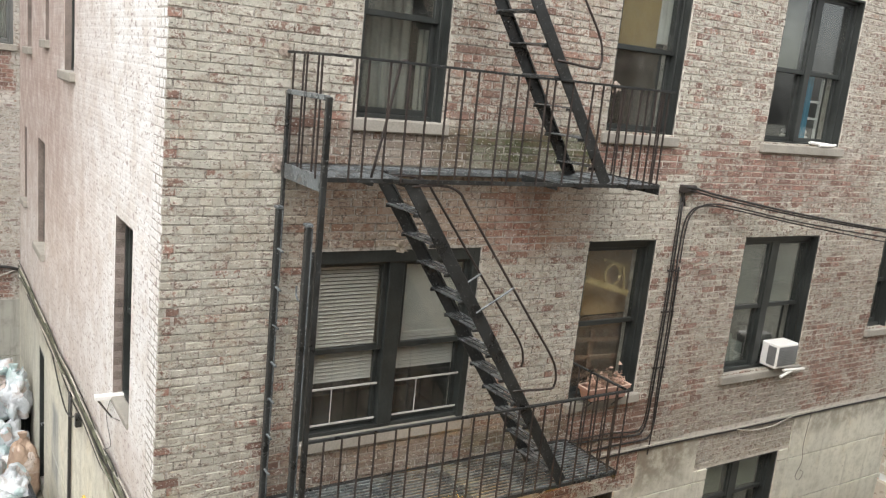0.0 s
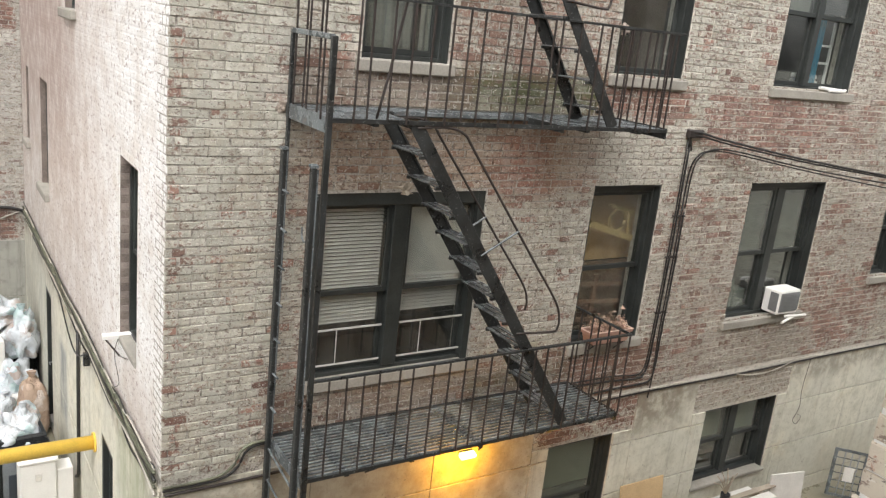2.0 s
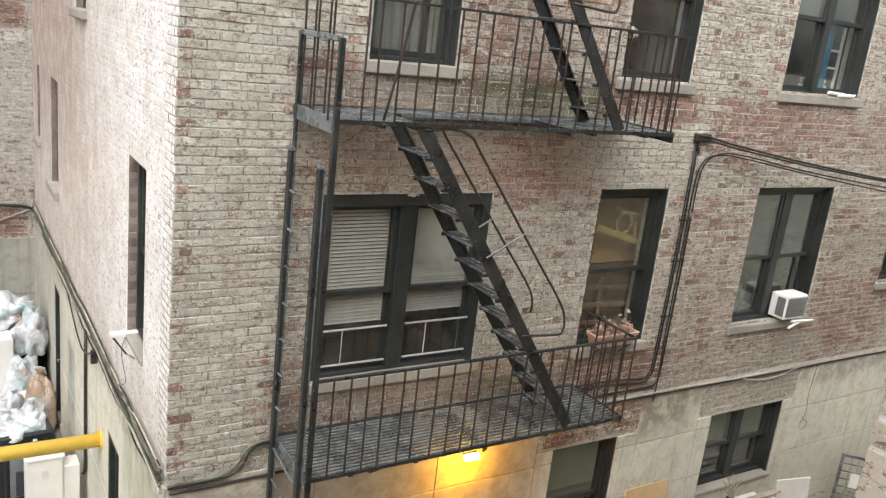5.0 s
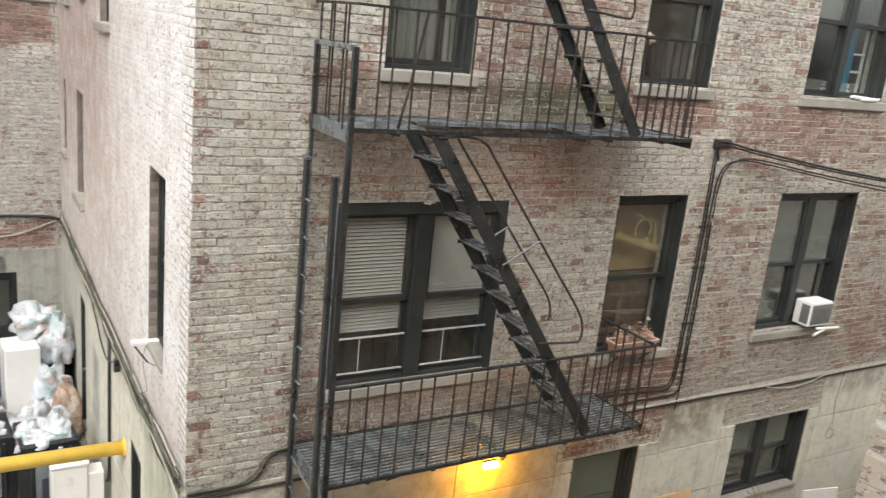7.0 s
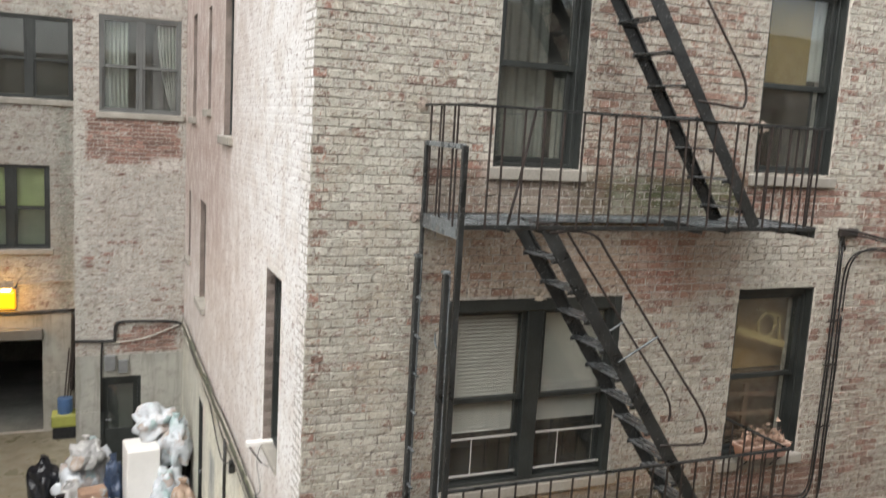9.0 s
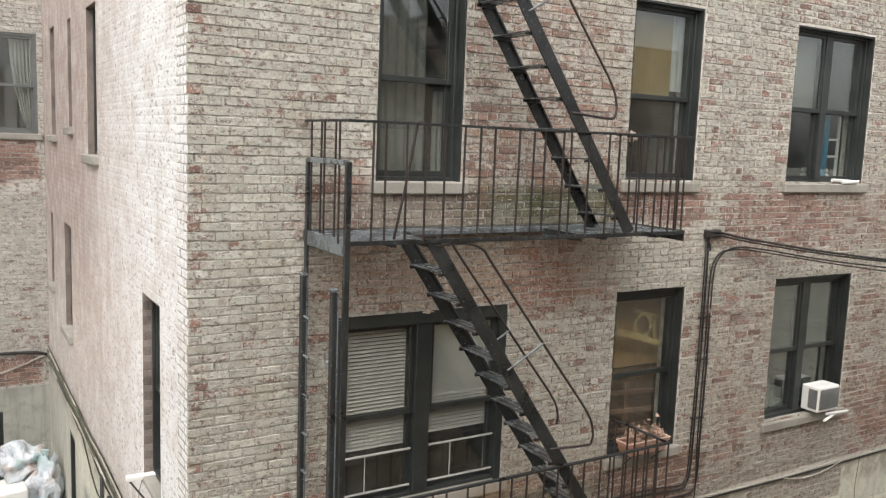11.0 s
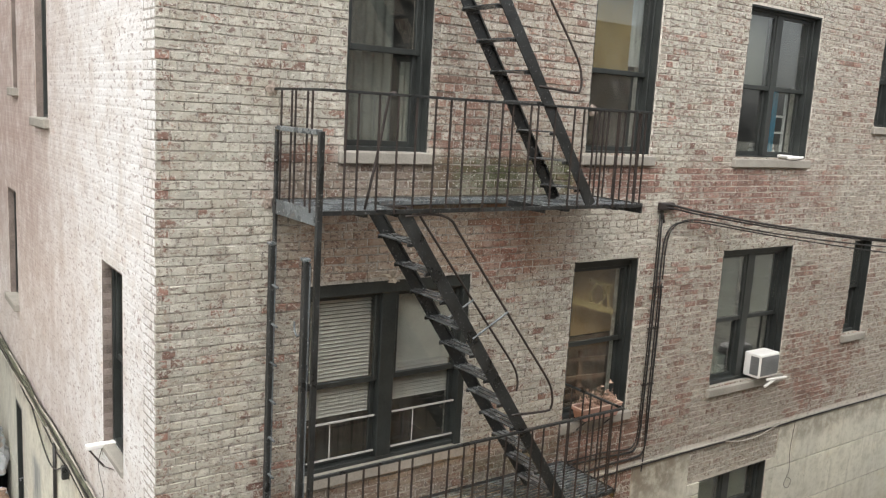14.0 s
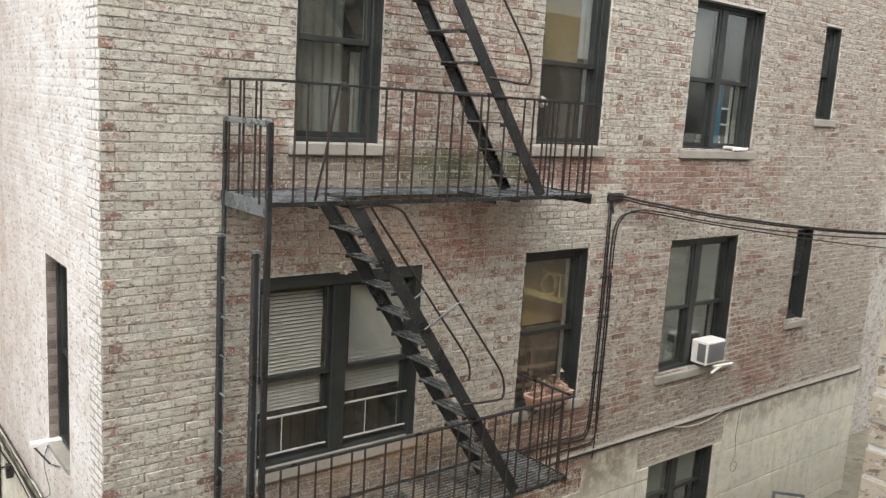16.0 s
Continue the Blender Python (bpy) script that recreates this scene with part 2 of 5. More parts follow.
def flaked(name, color, rough, chip, level):
    """Old iron paint with runs and flaked spots; wet glints are painted as pale specks."""
    n = Nodes(name)
    big, fine, spot = n.noise(4.0, 4), n.noise(90, 4), n.noise(46, 4, 0.65)
    c = n.mix(n.span(big, 0.35, 0.7), tuple(q * 0.7 for q in color), tuple(q * 1.35 for q in color))
    c = n.mix(n.math("MULTIPLY", n.span(n.noise(13, 5, 0.7), 0.54, 0.70), 0.6), c, (color[0] * 1.7, color[1] * 1.25, color[2] * 1.1))
    c = n.mix(n.math("MULTIPLY", n.span(spot, level, level + 0.06), 0.85), c, chip)
    n.bump(n.math("ADD", fine, n.math("MULTIPLY", spot, 2.0)), 0.45, 0.004)
    return n.done(c, n.span(big, 0.3, 0.7, max(0.05, rough - 0.12), rough + 0.15))


m_iron = flaked("black_iron_paint", (0.022, 0.024, 0.024), 0.36, (0.20, 0.21, 0.205), 0.615)
m_iron_rust = simple("rusty_iron", (0.034, 0.026, 0.023), 0.5, vary=0.4, scale=20, bump=0.35)
# wet iron: the sky's sheen is put into a lighter grey-blue
m_iron_wet = flaked("wet_sheen_iron", (0.115, 0.130, 0.136), 0.26, (0.36, 0.385, 0.39), 0.59)
m_cable = simple("black_cable", (0.022, 0.021, 0.020), 0.5)
m_cable_moss = simple("mossy_cable", (0.115, 0.118, 0.082), 0.8, vary=0.6, scale=20, bump=0.5)
m_cable_pale = simple("pale_cable", (0.42, 0.39, 0.34), 0.6)
m_white = simple("white_enamel", (0.78, 0.77, 0.74), 0.4, vary=0.06)
m_white_dirty = simple("weathered_white_paint", (0.66, 0.64, 0.60), 0.6, vary=0.15)
m_guard = simple("dull_white_bar", (0.46, 0.45, 0.43), 0.6, vary=0.15)
m_grille = simple("grey_grille", (0.17, 0.175, 0.175), 0.5)
m_terracotta = simple("terracotta", (0.37, 0.225, 0.175), 0.8)
m_rim = simple("pale_terracotta", (0.62, 0.46, 0.37), 0.75)
m_yellow = simple("yellow_paint", (0.74, 0.50, 0.085), 0.4, vary=0.18, bump=0.2)
m_plastic_black = simple("black_plastic", (0.016, 0.018, 0.021), 0.3, vary=0.2)
m_plastic_grey = simple("dark_grey_plastic", (0.045, 0.055, 0.068), 0.38, vary=0.2)
m_panel = simple("worn_grey_plastic", (0.17, 0.185, 0.20), 0.4, vary=0.25)
m_bag_black = simple("black_film", (0.013, 0.014, 0.018), 0.13, vary=0.2, bump=0.6)
m_card = simple("brown_cardboard", (0.33, 0.215, 0.15), 0.85)
m_ply = simple("plywood", (0.50, 0.36, 0.20), 0.75, vary=0.2)
m_blind = simple("grey_blind", (0.63, 0.59, 0.565), 0.6, vary=0.06)
m_shade = simple("cream_shade", (0.78, 0.745, 0.70), 0.8, vary=0.07)
m_pale_shade = simple("pale_grey_shade", (0.34, 0.34, 0.31), 0.8, vary=0.12)
m_green_shade = simple("green_shade", (0.30, 0.34, 0.26), 0.8, vary=0.12)
m_lit_shade = simple("lime_shade", (0.60, 0.70, 0.36), 0.8, vary=0.12)
# warm indoor lamplight is painted into the next two wood colours
m_lamplit = simple("lamplit_wood", (0.46, 0.30, 0.15), 0.7, vary=0.25)
m_ring = simple("lamplit_yellow_wood", (0.56, 0.41, 0.19), 0.5, vary=0.2)
m_brown_wood = simple("dark_brown_wood", (0.13, 0.085, 0.055), 0.6, vary=0.3)
m_amber_cloth = simple("amber_cloth", (0.40, 0.29, 0.13), 0.85, vary=0.15)
m_curtain = simple("sheer_curtain", (0.60, 0.61, 0.59), 0.85, vary=0.12)
m_blue = simple("blue_cloth", (0.05, 0.24, 0.36), 0.85, vary=0.2)
m_grey_cloth = simple("grey_cloth", (0.13, 0.15, 0.13), 0.85, vary=0.12)
# near-black sheet colour that imitates an unlit room
m_unlit_sheet = simple("unlit_sheet", (0.035, 0.04, 0.04), 0.85, vary=0.3)
m_dim_cloth = simple("dim_grey_cloth", (0.21, 0.215, 0.20), 0.85, vary=0.4, scale=5)
m_brown_cloth = simple("brown_cloth", (0.22, 0.135, 0.09), 0.85, vary=0.2)
m_anchor = simple("stained_plaster", (0.30, 0.25, 0.21), 0.9, vary=0.5, bump=0.6)
# treads: base grey raised for the sky mirrored in wet metal
m_tread = flaked("wet_sheen_tread_iron", (0.105, 0.112, 0.115), 0.24, (0.34, 0.36, 0.36), 0.60)
m_leaf = simple("dry_leaf", (0.46, 0.31, 0.23), 0.8, vary=0.5)
m_twig = simple("dry_twig", (0.34, 0.29, 0.23), 0.85)
m_blue_plastic = simple("blue_plastic", (0.07, 0.14, 0.28), 0.4)
m_blue_film = simple("blue_film", (0.05, 0.075, 0.13), 0.2, vary=0.5, bump=0.6)
m_lime = simple("lime_plastic", (0.36, 0.38, 0.09), 0.5)
m_steel = simple("dull_steel", (0.40, 0.42, 0.44), 0.4, 0.8)


def film_material(name, tints, cell=6.5, rough=0.22):
    """Crumpled, half-clear film over mixed contents."""
    n = Nodes(name)
    t = n.t
    warp = n.mix(0.12, n.pos, n.noise(5.0, 3))
    vo = t.nodes.new("ShaderNodeTexVoronoi")
    vo.inputs["Scale"].default_value = cell
    t.links.new(warp, vo.inputs["Vector"])
    pick = t.nodes.new("ShaderNodeSeparateColor")
    t.links.new(vo.outputs["Color"], pick.inputs[0])
    c = tints[0]
    for k, tint in enumerate(tints[1:]):
        c = n.mix(n.span(pick.outputs[k % 3], 0.62, 0.72), c, tint)
    film = n.noise(3.2, 5, 0.6)
    c = n.mix(n.span(film, 0.36, 0.62, 0.25, 0.95), c, tints[0])
    crease = t.nodes.new("ShaderNodeTexVoronoi")
    crease.feature = "DISTANCE_TO_EDGE"
    crease.inputs["Scale"].default_value = 15.0
    t.links.new(n.mix(0.1, n.pos, n.noise(8.0, 3)), crease.inputs["Vector"])
    n.bump(n.math("ADD", crease.outputs["Distance"], n.math("MULTIPLY", n.noise(22, 4), 0.35)), 0.75, 0.03)
    return n.done(c, rough)


m_bag_white = film_material("white_film", ((0.58, 0.615, 0.65), (0.36, 0.39, 0.41), (0.30, 0.43, 0.42), (0.36, 0.27, 0.21)))
m_bag_clear = film_material("half_clear_film", ((0.46, 0.46, 0.45), (0.34, 0.235, 0.165), (0.62, 0.62, 0.60), (0.20, 0.20, 0.20)), 4.5)


m_bag_brown = film_material("brown_filled_film", ((0.42, 0.31, 0.235), (0.34, 0.235, 0.165), (0.55, 0.50, 0.46), (0.30, 0.21, 0.16)), 3.0)


def glass_material():
    n = Nodes("window_glass")
    t = n.t
    clear, shiny, dust = t.nodes.new("ShaderNodeBsdfTransparent"), t.nodes.new("ShaderNodeBsdfGlossy"), t.nodes.new("ShaderNodeBsdfDiffuse")
    clear.inputs["Color"].default_value = (0.91, 0.94, 0.92, 1)
    shiny.inputs["Roughness"].default_value = 0.02
    dust.inputs["Color"].default_value = (0.5, 0.5, 0.48, 1)
    lw = t.nodes.new("ShaderNodeLayerWeight")
    lw.inputs["Blend"].default_value = 0.5
    gloss = n.math("ADD", n.math("MULTIPLY", n.math("POWER", lw.outputs["Facing"], 3.0), 0.85), 0.085)
    a, b = t.nodes.new("ShaderNodeMixShader"), t.nodes.new("ShaderNodeMixShader")
    t.links.new(n.span(n.noise(2.5, 6, 0.65), 0.35, 0.8, 0.005, 0.07), b.inputs[0])
    t.links.new(clear.outputs[0], b.inputs[1]), t.links.new(dust.outputs[0], b.inputs[2])
    t.links.new(gloss, a.inputs[0])
    t.links.new(b.outputs[0], a.inputs[1]), t.links.new(shiny.outputs[0], a.inputs[2])
    t.links.new(a.outputs[0], t.nodes["Material Output"].inputs["Surface"])
    return n.m


m_glass = glass_material()


def parge_material():
    n = Nodes("stained_cement")
    big, mid, fine = n.noise(0.8, 4), n.noise(4.5, 5, 0.65), n.noise(60, 4)
    streak = n.noise(1.0, 5, 0.7, (7, 7, 0.45))
    c = n.mix(n.span(big, 0.35, 0.7), (0.59, 0.58, 0.50), (0.69, 0.665, 0.56))
    c = n.mix(n.math("MULTIPLY", n.span(mid, 0.44, 0.78), 0.8), c, (0.42, 0.41, 0.33))
    c = n.mix(n.math("MULTIPLY", n.span(n.noise(14.0, 6, 0.75), 0.46, 0.72), 0.45), c, (0.34, 0.32, 0.25))
    c = n.mix(n.math("MULTIPLY", n.span(streak, 0.52, 0.76), 0.55), c, (0.28, 0.265, 0.215))
    c = n.mix(n.math("MULTIPLY", n.span(n.noise(1.6, 4), 0.58, 0.72), 0.4), c, (0.55, 0.46, 0.29))
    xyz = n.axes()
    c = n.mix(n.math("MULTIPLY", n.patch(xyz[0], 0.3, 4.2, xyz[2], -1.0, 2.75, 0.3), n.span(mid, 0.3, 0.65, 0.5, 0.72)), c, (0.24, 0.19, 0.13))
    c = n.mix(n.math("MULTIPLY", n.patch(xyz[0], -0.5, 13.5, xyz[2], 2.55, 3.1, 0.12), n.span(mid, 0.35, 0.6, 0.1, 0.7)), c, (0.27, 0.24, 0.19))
    c = n.mix(n.math("MULTIPLY", n.patch(xyz[0], 5.5, 6.6, xyz[2], 2.3, 3.0, 0.2), n.span(mid, 0.3, 0.6, 0.2, 0.7)), c, (0.19, 0.155, 0.115))
    c = n.mix(n.math("MULTIPLY", n.patch(xyz[0], 5.4, 13.5, xyz[2], 0.2, 1.3, 0.35), n.span(big, 0.35, 0.6, 0.1, 0.5)), c, (0.36, 0.33, 0.25))
    c = n.mix(n.math("MULTIPLY", n.span(n.noise(24, 5, 0.7), 0.60, 0.70), 0.6), c, (0.17, 0.155, 0.13))
    for a0, a1, z0, z1, soft, amount, tint in ((5.15, 5.75, 0.9, 2.0, 0.12, 0.75, (0.17, 0.19, 0.20)), (0.45, 1.7, 1.9, 2.75, 0.2, 0.55, (0.27, 0.30, 0.17)), (6.3, 10.0, -0.5, 2.8, 0.5, 0.45, (0.30, 0.30, 0.27))):
        c = n.mix(n.math("MULTIPLY", n.patch(xyz[1], a0, a1, xyz[2], z0, z1, soft), n.span(n.noise(2.0, 5, 0.7, (4, 4, 0.6)), 0.3, 0.6, 0.2 * amount, amount)), c, tint)
    n.bump(n.math("ADD", fine, n.math("MULTIPLY", mid, 2.0)), 0.5, 0.008)
    return n.done(c, 0.8)


def grey_cement():
    n = Nodes("dirty_grey_cement")
    big, mid, fine = n.noise(0.9, 4), n.noise(5.0, 6, 0.7), n.noise(50, 4)
    streak = n.noise(1.0, 5, 0.7, (6, 6, 0.5))
    c = n.mix(n.span(big, 0.35, 0.68), (0.28, 0.28, 0.25), (0.38, 0.37, 0.33))
    c = n.mix(n.math("MULTIPLY", n.span(mid, 0.48, 0.72), 0.7), c, (0.20, 0.19, 0.165))
    c = n.mix(n.math("MULTIPLY", n.span(streak, 0.48, 0.72), 0.6), c, (0.14, 0.135, 0.11))
    n.bump(n.math("ADD", fine, n.math("MULTIPLY", mid, 2.0)), 0.4, 0.006)
    return n.done(c, 0.8)


def ground_material():
    n = Nodes("wet_concrete_yard")
    big, mid, fine = n.noise(0.35, 5), n.noise(2.4, 5), n.noise(45, 4)
    c = n.mix(n.span(big, 0.35, 0.68), (0.185, 0.170, 0.125), (0.265, 0.248, 0.190))
    c = n.mix(n.math("MULTIPLY", n.span(mid, 0.5, 0.75), 0.6), c, (0.115, 0.107, 0.088))
    n.bump(n.math("ADD", fine, mid), 0.3, 0.01)
    return n.done(c, n.span(mid, 0.35, 0.7, 0.25, 0.7))


def lamp_material(name, color, strength):
    n = Nodes(name)
    n.b.inputs["Emission Color"].default_value = (*color, 1)
    n.b.inputs["Emission Strength"].default_value = strength
    return n.done(color, 0.4)


m_parge, m_ground, m_cement = parge_material(), ground_material(), grey_cement()
m_lamp = lamp_material("sodium_lens", (1.0, 0.62, 0.10), 14.0)
m_refractor = lamp_material("amber_refractor", (0.95, 0.40, 0.01), 0.60)
m_ceiling = simple("dark_board", (0.045, 0.045, 0.045), 0.9)


# ---- mesh helpers ----
def part(name, bm, material, parent=None, label="", smooth=False):
    me = bpy.data.meshes.new(name)
    bm.to_mesh(me)
    bm.free()
    me.materials.append(material)
    if smooth:
        for p in me.polygons:
            p.use_smooth = True
    ob = new(name, me)
    ob.parent = parent
    if label:
        ob["label"] = label
    return ob


def thing(name, label, category, group="", kind="", m=None):
    ob = tagged(new(name), label, category, group, kind)
    ob.empty_display_size = 0.1
    if m is not None:
        ob.matrix_basis = m
    return ob


def add_box(bm, x0, x1, y0, y1, z0, z1, bevel=0.0, m=None):
    r = bmesh.ops.create_cube(bm, size=1.0)
    bmesh.ops.transform(bm, verts=r["verts"], matrix=Matrix.Translation(((x0 + x1) / 2, (y0 + y1) / 2, (z0 + z1) / 2)) @ Matrix.Diagonal((abs(x1 - x0), abs(y1 - y0), abs(z1 - z0), 1)))
    vs = r["verts"]
    if bevel:
        es = {e for v in vs for e in v.link_edges}
        b = bmesh.ops.bevel(bm, geom=list(es), offset=bevel, segments=1, affect="EDGES", clamp_overlap=True)
        vs = list({v for f in b["faces"] for v in f.verts} | {v for v in vs if v.is_valid})
    if m is not None:
        bmesh.ops.transform(bm, verts=vs, matrix=m)
    return vs


def box(x0, x1, y0, y1, z0, z1, bevel=0.0, m=None):
    bm = bmesh.new()
    add_box(bm, x0, x1, y0, y1, z0, z1, bevel, m)
    return bm


def smooth_line(pts, n=6):
    """Points of a smooth curve through pts."""
    p = [Vector(q) for q in pts]
    p = [2 * p[0] - p[1]] + p + [2 * p[-1] - p[-2]]
    out = []
    for i in range(1, len(p) - 2):
        for k in range(n):
            t = k / n
            a, b, c, d = p[i - 1], p[i], p[i + 1], p[i + 2]
            out.append(0.5 * ((2 * b) + (c - a) * t + (2 * a - 5 * b + 4 * c - d) * t * t + (3 * b - a - 3 * c + d) * t ** 3))
    return out + [p[-2]]


def add_tube(bm, pts, r, segs=6):
    rings = []
    pts = [Vector(p) for p in pts]
    for i, p in enumerate(pts):
        d = (pts[min(i + 1, len(pts) - 1)] - pts[max(i - 1, 0)]).normalized()
        u = d.cross(Vector((0.13, 0.21, 0.97)) if abs(d.z) < 0.9 else Vector((1, 0.1, 0))).normalized()
        v = d.cross(u)
        rings.append([bm.verts.new(p + r * (math.cos(a) * u + math.sin(a) * v)) for a in (2 * math.pi * k / segs for k in range(segs))])
    for a, b in zip(rings, rings[1:]):
        for k in range(segs):
            bm.faces.new((a[k], a[(k + 1) % segs], b[(k + 1) % segs], b[k]))
    bm.faces.new(rings[0][::-1]), bm.faces.new(rings[-1])


def tube(pts, r, segs=6, curve=0):
    bm = bmesh.new()
    add_tube(bm, smooth_line(pts, curve) if curve else pts, r, segs)
    bmesh.ops.recalc_face_normals(bm, faces=bm.faces)
    return bm


def bar(a, b, width, depth, side=(0, 1, 0)):
    """A flat bar from a to b; width lies across, in the plane that side is normal to."""
    a, b, s = Vector(a), Vector(b), Vector(side).normalized()
    d = (b - a).normalized()
    w = d.cross(s).normalized()
    m = Matrix((( *w, 0), (*s, 0), (*d, 0), (0, 0, 0, 1))).transposed()
    m.translation = a
    return box(-width / 2, width / 2, -depth / 2, depth / 2, 0, (b - a).length, 0.002, m)


def blob(size, seed, wrinkle=0.12, sub=4, flat=0.25):
    """A stuffed bag: a lumpy, creased ball with a flat foot."""
    bm = bmesh.new()
    bmesh.ops.create_icosphere(bm, subdivisions=sub, radius=0.5)
    for v in bm.verts:
        n = v.co.normalized()
        fold = Vector((n.x, n.y, n.z * 0.55))
        k = 1 + wrinkle * noise.noise(n * 1.8 + Vector((seed, 0, 0))) * 2.2 - 0.75 * wrinkle * (1 - abs(noise.noise(fold * 3.6 + Vector((0, seed, 0))))) ** 5 - 0.3 * wrinkle * (1 - abs(noise.noise(fold * 7.5 + Vector((0, 0, seed))))) ** 5
        v.co = n * 0.5 * k
        v.co.z = max(v.co.z, -0.5 + flat)
        v.co = Vector((v.co.x * size[0], v.co.y * size[1], (v.co.z + 0.5 - flat) * size[2] / (1 - flat)))
    return bm


# ---- walls ----
def solid_wall(name, label, a0, a1, z0, z1, holes, depth, material, m, category="wall"):
    """A wall with thickness and openings, in its own frame: a along, -y outwards, z up."""
    xs = sorted({a0, a1, *(h[0] for h in holes), *(h[1] for h in holes)})
    zs = sorted({z0, z1, *(h[2] for h in holes), *(h[3] for h in holes)})
    verts, faces, index = [], [], {}

    def v(x, y, z):
        key = (round(x, 4), y, round(z, 4))
        if key not in index:
            index[key] = len(verts)
            verts.append((x, y, z))
        return index[key]

    def full(i, k):
        if not (0 <= i < len(xs) - 1 and 0 <= k < len(zs) - 1):
            return False
        cx, cz = (xs[i] + xs[i + 1]) / 2, (zs[k] + zs[k + 1]) / 2
        return not any(h[0] < cx < h[1] and h[2] < cz < h[3] for h in holes)

    for i in range(len(xs) - 1):
        for k in range(len(zs) - 1):
            if not full(i, k):
                continue
            x, X, z, Z = xs[i], xs[i + 1], zs[k], zs[k + 1]
            faces.append((v(x, 0, z), v(X, 0, z), v(X, 0, Z), v(x, 0, Z)))
            faces.append((v(x, depth, z), v(x, depth, Z), v(X, depth, Z), v(X, depth, z)))
            if not full(i - 1, k):
                faces.append((v(x, 0, z), v(x, 0, Z), v(x, depth, Z), v(x, depth, z)))
            if not full(i + 1, k):
                faces.append((v(X, 0, z), v(X, depth, z), v(X, depth, Z), v(X, 0, Z)))
            if not full(i, k - 1):
                faces.append((v(x, 0, z), v(x, depth, z), v(X, depth, z), v(X, 0, z)))
            if not full(i, k + 1):
                faces.append((v(x, 0, Z), v(X, 0, Z), v(X, depth, Z), v(x, depth, Z)))
    me = bpy.data.meshes.new(name)
    me.from_pydata(verts, [], faces)
    me.materials.append(material)
    ob = tagged(new(name, me), label, category, "", "structure")
    ob.matrix_basis = m
    return ob


COURSE, LONG, SHORT, JOINT = 0.075, 0.222, 0.112, 0.008


def lay(a0, a1, z0, z1, holes, rng):
    """Courses of brick between a0 and a1, cut at the openings: (from, to, bottom, top)."""
    out = []
    for k in range(int(math.ceil(z0 / COURSE - 1e-6)), int(z1 / COURSE)):
        zb, zt = k * COURSE, (k + 1) * COURSE
        step = SHORT if k % 6 == 0 else LONG
        start = a0 - (0 if k % 2 == 0 else step / 2) - (0 if k % 6 else SHORT / 2)
        free = [(a0, a1)]
        for h in holes:
            if h[2] < (zb + zt) / 2 < h[3]:
                free = [s for f in free for s in ((f[0], min(f[1], h[0])), (max(f[0], h[1]), f[1])) if s[1] - s[0] > 0.02]
        for s, e in free:
            i = int((s - start) / step) - 1
            while start + i * step < e:
                b0, b1 = max(s, start + i * step), min(e, start + (i + 1) * step)
                if b1 - b0 > 0.03:
                    out.append((b0, b1, zb, zt))
                i += 1
    return out


def brick_mesh(name, bricks, rng, proud, rough):
    n = len(bricks)
    b = np.array(bricks)
    thin = min(1.0, proud / 0.008)                     # thick paint evens out shallow bricks
    j = JOINT / 2
    jit = lambda s: rng.normal(0, s * thin, n)
    x0, x1, z0, z1 = b[:, 0] + j + jit(0.0035), b[:, 1] - j + jit(0.0035), b[:, 2] + j + jit(0.0026), b[:, 3] - j + jit(0.0026)
    out = -(proud + np.clip(jit(rough), -0.006, 0.008))
    bev, back = (0.005, 0.004) if thin == 1.0 else (0.012, 0.0005)
    v = np.zeros((n, 8, 3))
    for c, (x, z, sx, sz) in enumerate(((x0, z0, 1, 1), (x1, z0, -1, 1), (x1, z1, -1, -1), (x0, z1, 1, -1))):
        v[:, c] = np.stack([x, np.full(n, back), z], 1)
        v[:, c + 4] = np.stack([x + sx * bev + jit(0.0018), out + jit(0.0018), z + sz * bev + jit(0.0018)], 1)
    quad = np.array([(4, 5, 6, 7), (0, 1, 5, 4), (1, 2, 6, 5), (2, 3, 7, 6), (3, 0, 4, 7)])
    faces = (np.arange(n)[:, None, None] * 8 + quad[None]).reshape(-1, 4)
    me = bpy.data.meshes.new(name)
    me.from_pydata(v.reshape(-1, 3).tolist(), [], faces.tolist())
    return me


def brickwork(wall, a0, a1, z0, z1, holes, material, seed, proud=0.010, rough=0.0025, near=None, single=None):
    """Bricks of a wall: joined, but for those in the stretch near = (a0, a1, z0, z1), which are laid one by one."""
    rng = np.random.default_rng(seed)
    rows = lay(a0, a1, z0, z1, holes, rng)
    picked = [r for r in rows if near and near[0] <= r[0] and r[1] <= near[1] and near[2] <= r[2] and r[3] <= near[3]][:300]
    chosen = set(picked)
    rest = brick_mesh("bricks", [r for r in rows if r not in chosen], rng, proud, rough)
    rest.materials.append(material)
    ob = new("bricks", rest)
    ob.parent = wall
    tagged(ob, kind="stuff")
    if picked:
        kinds = {}
        for r in picked:
            key = (round(r[1] - r[0], 3), int(rng.integers(3)))
            if key not in kinds:
                kinds[key] = brick_mesh("brick", [(0, r[1] - r[0], 0, COURSE)], rng, proud, rough)
                kinds[key].materials.append(single or material)
            o = new("brick", kinds[key])
            o.parent = wall
            o.location = (r[0], -abs(rng.normal(0, 0.0015)), r[2])
    return ob


FACE = Matrix.Identity(4)                              # the facade: along x, seen from -y
SIDE = pose(0, 0, 0, 0, 0, -90)                        # the side wall: along -y, seen from -x
BACK = pose(0, 10.0, 0)
BACK_FAR = pose(0, 12.4, 0)
TOP = 12.4

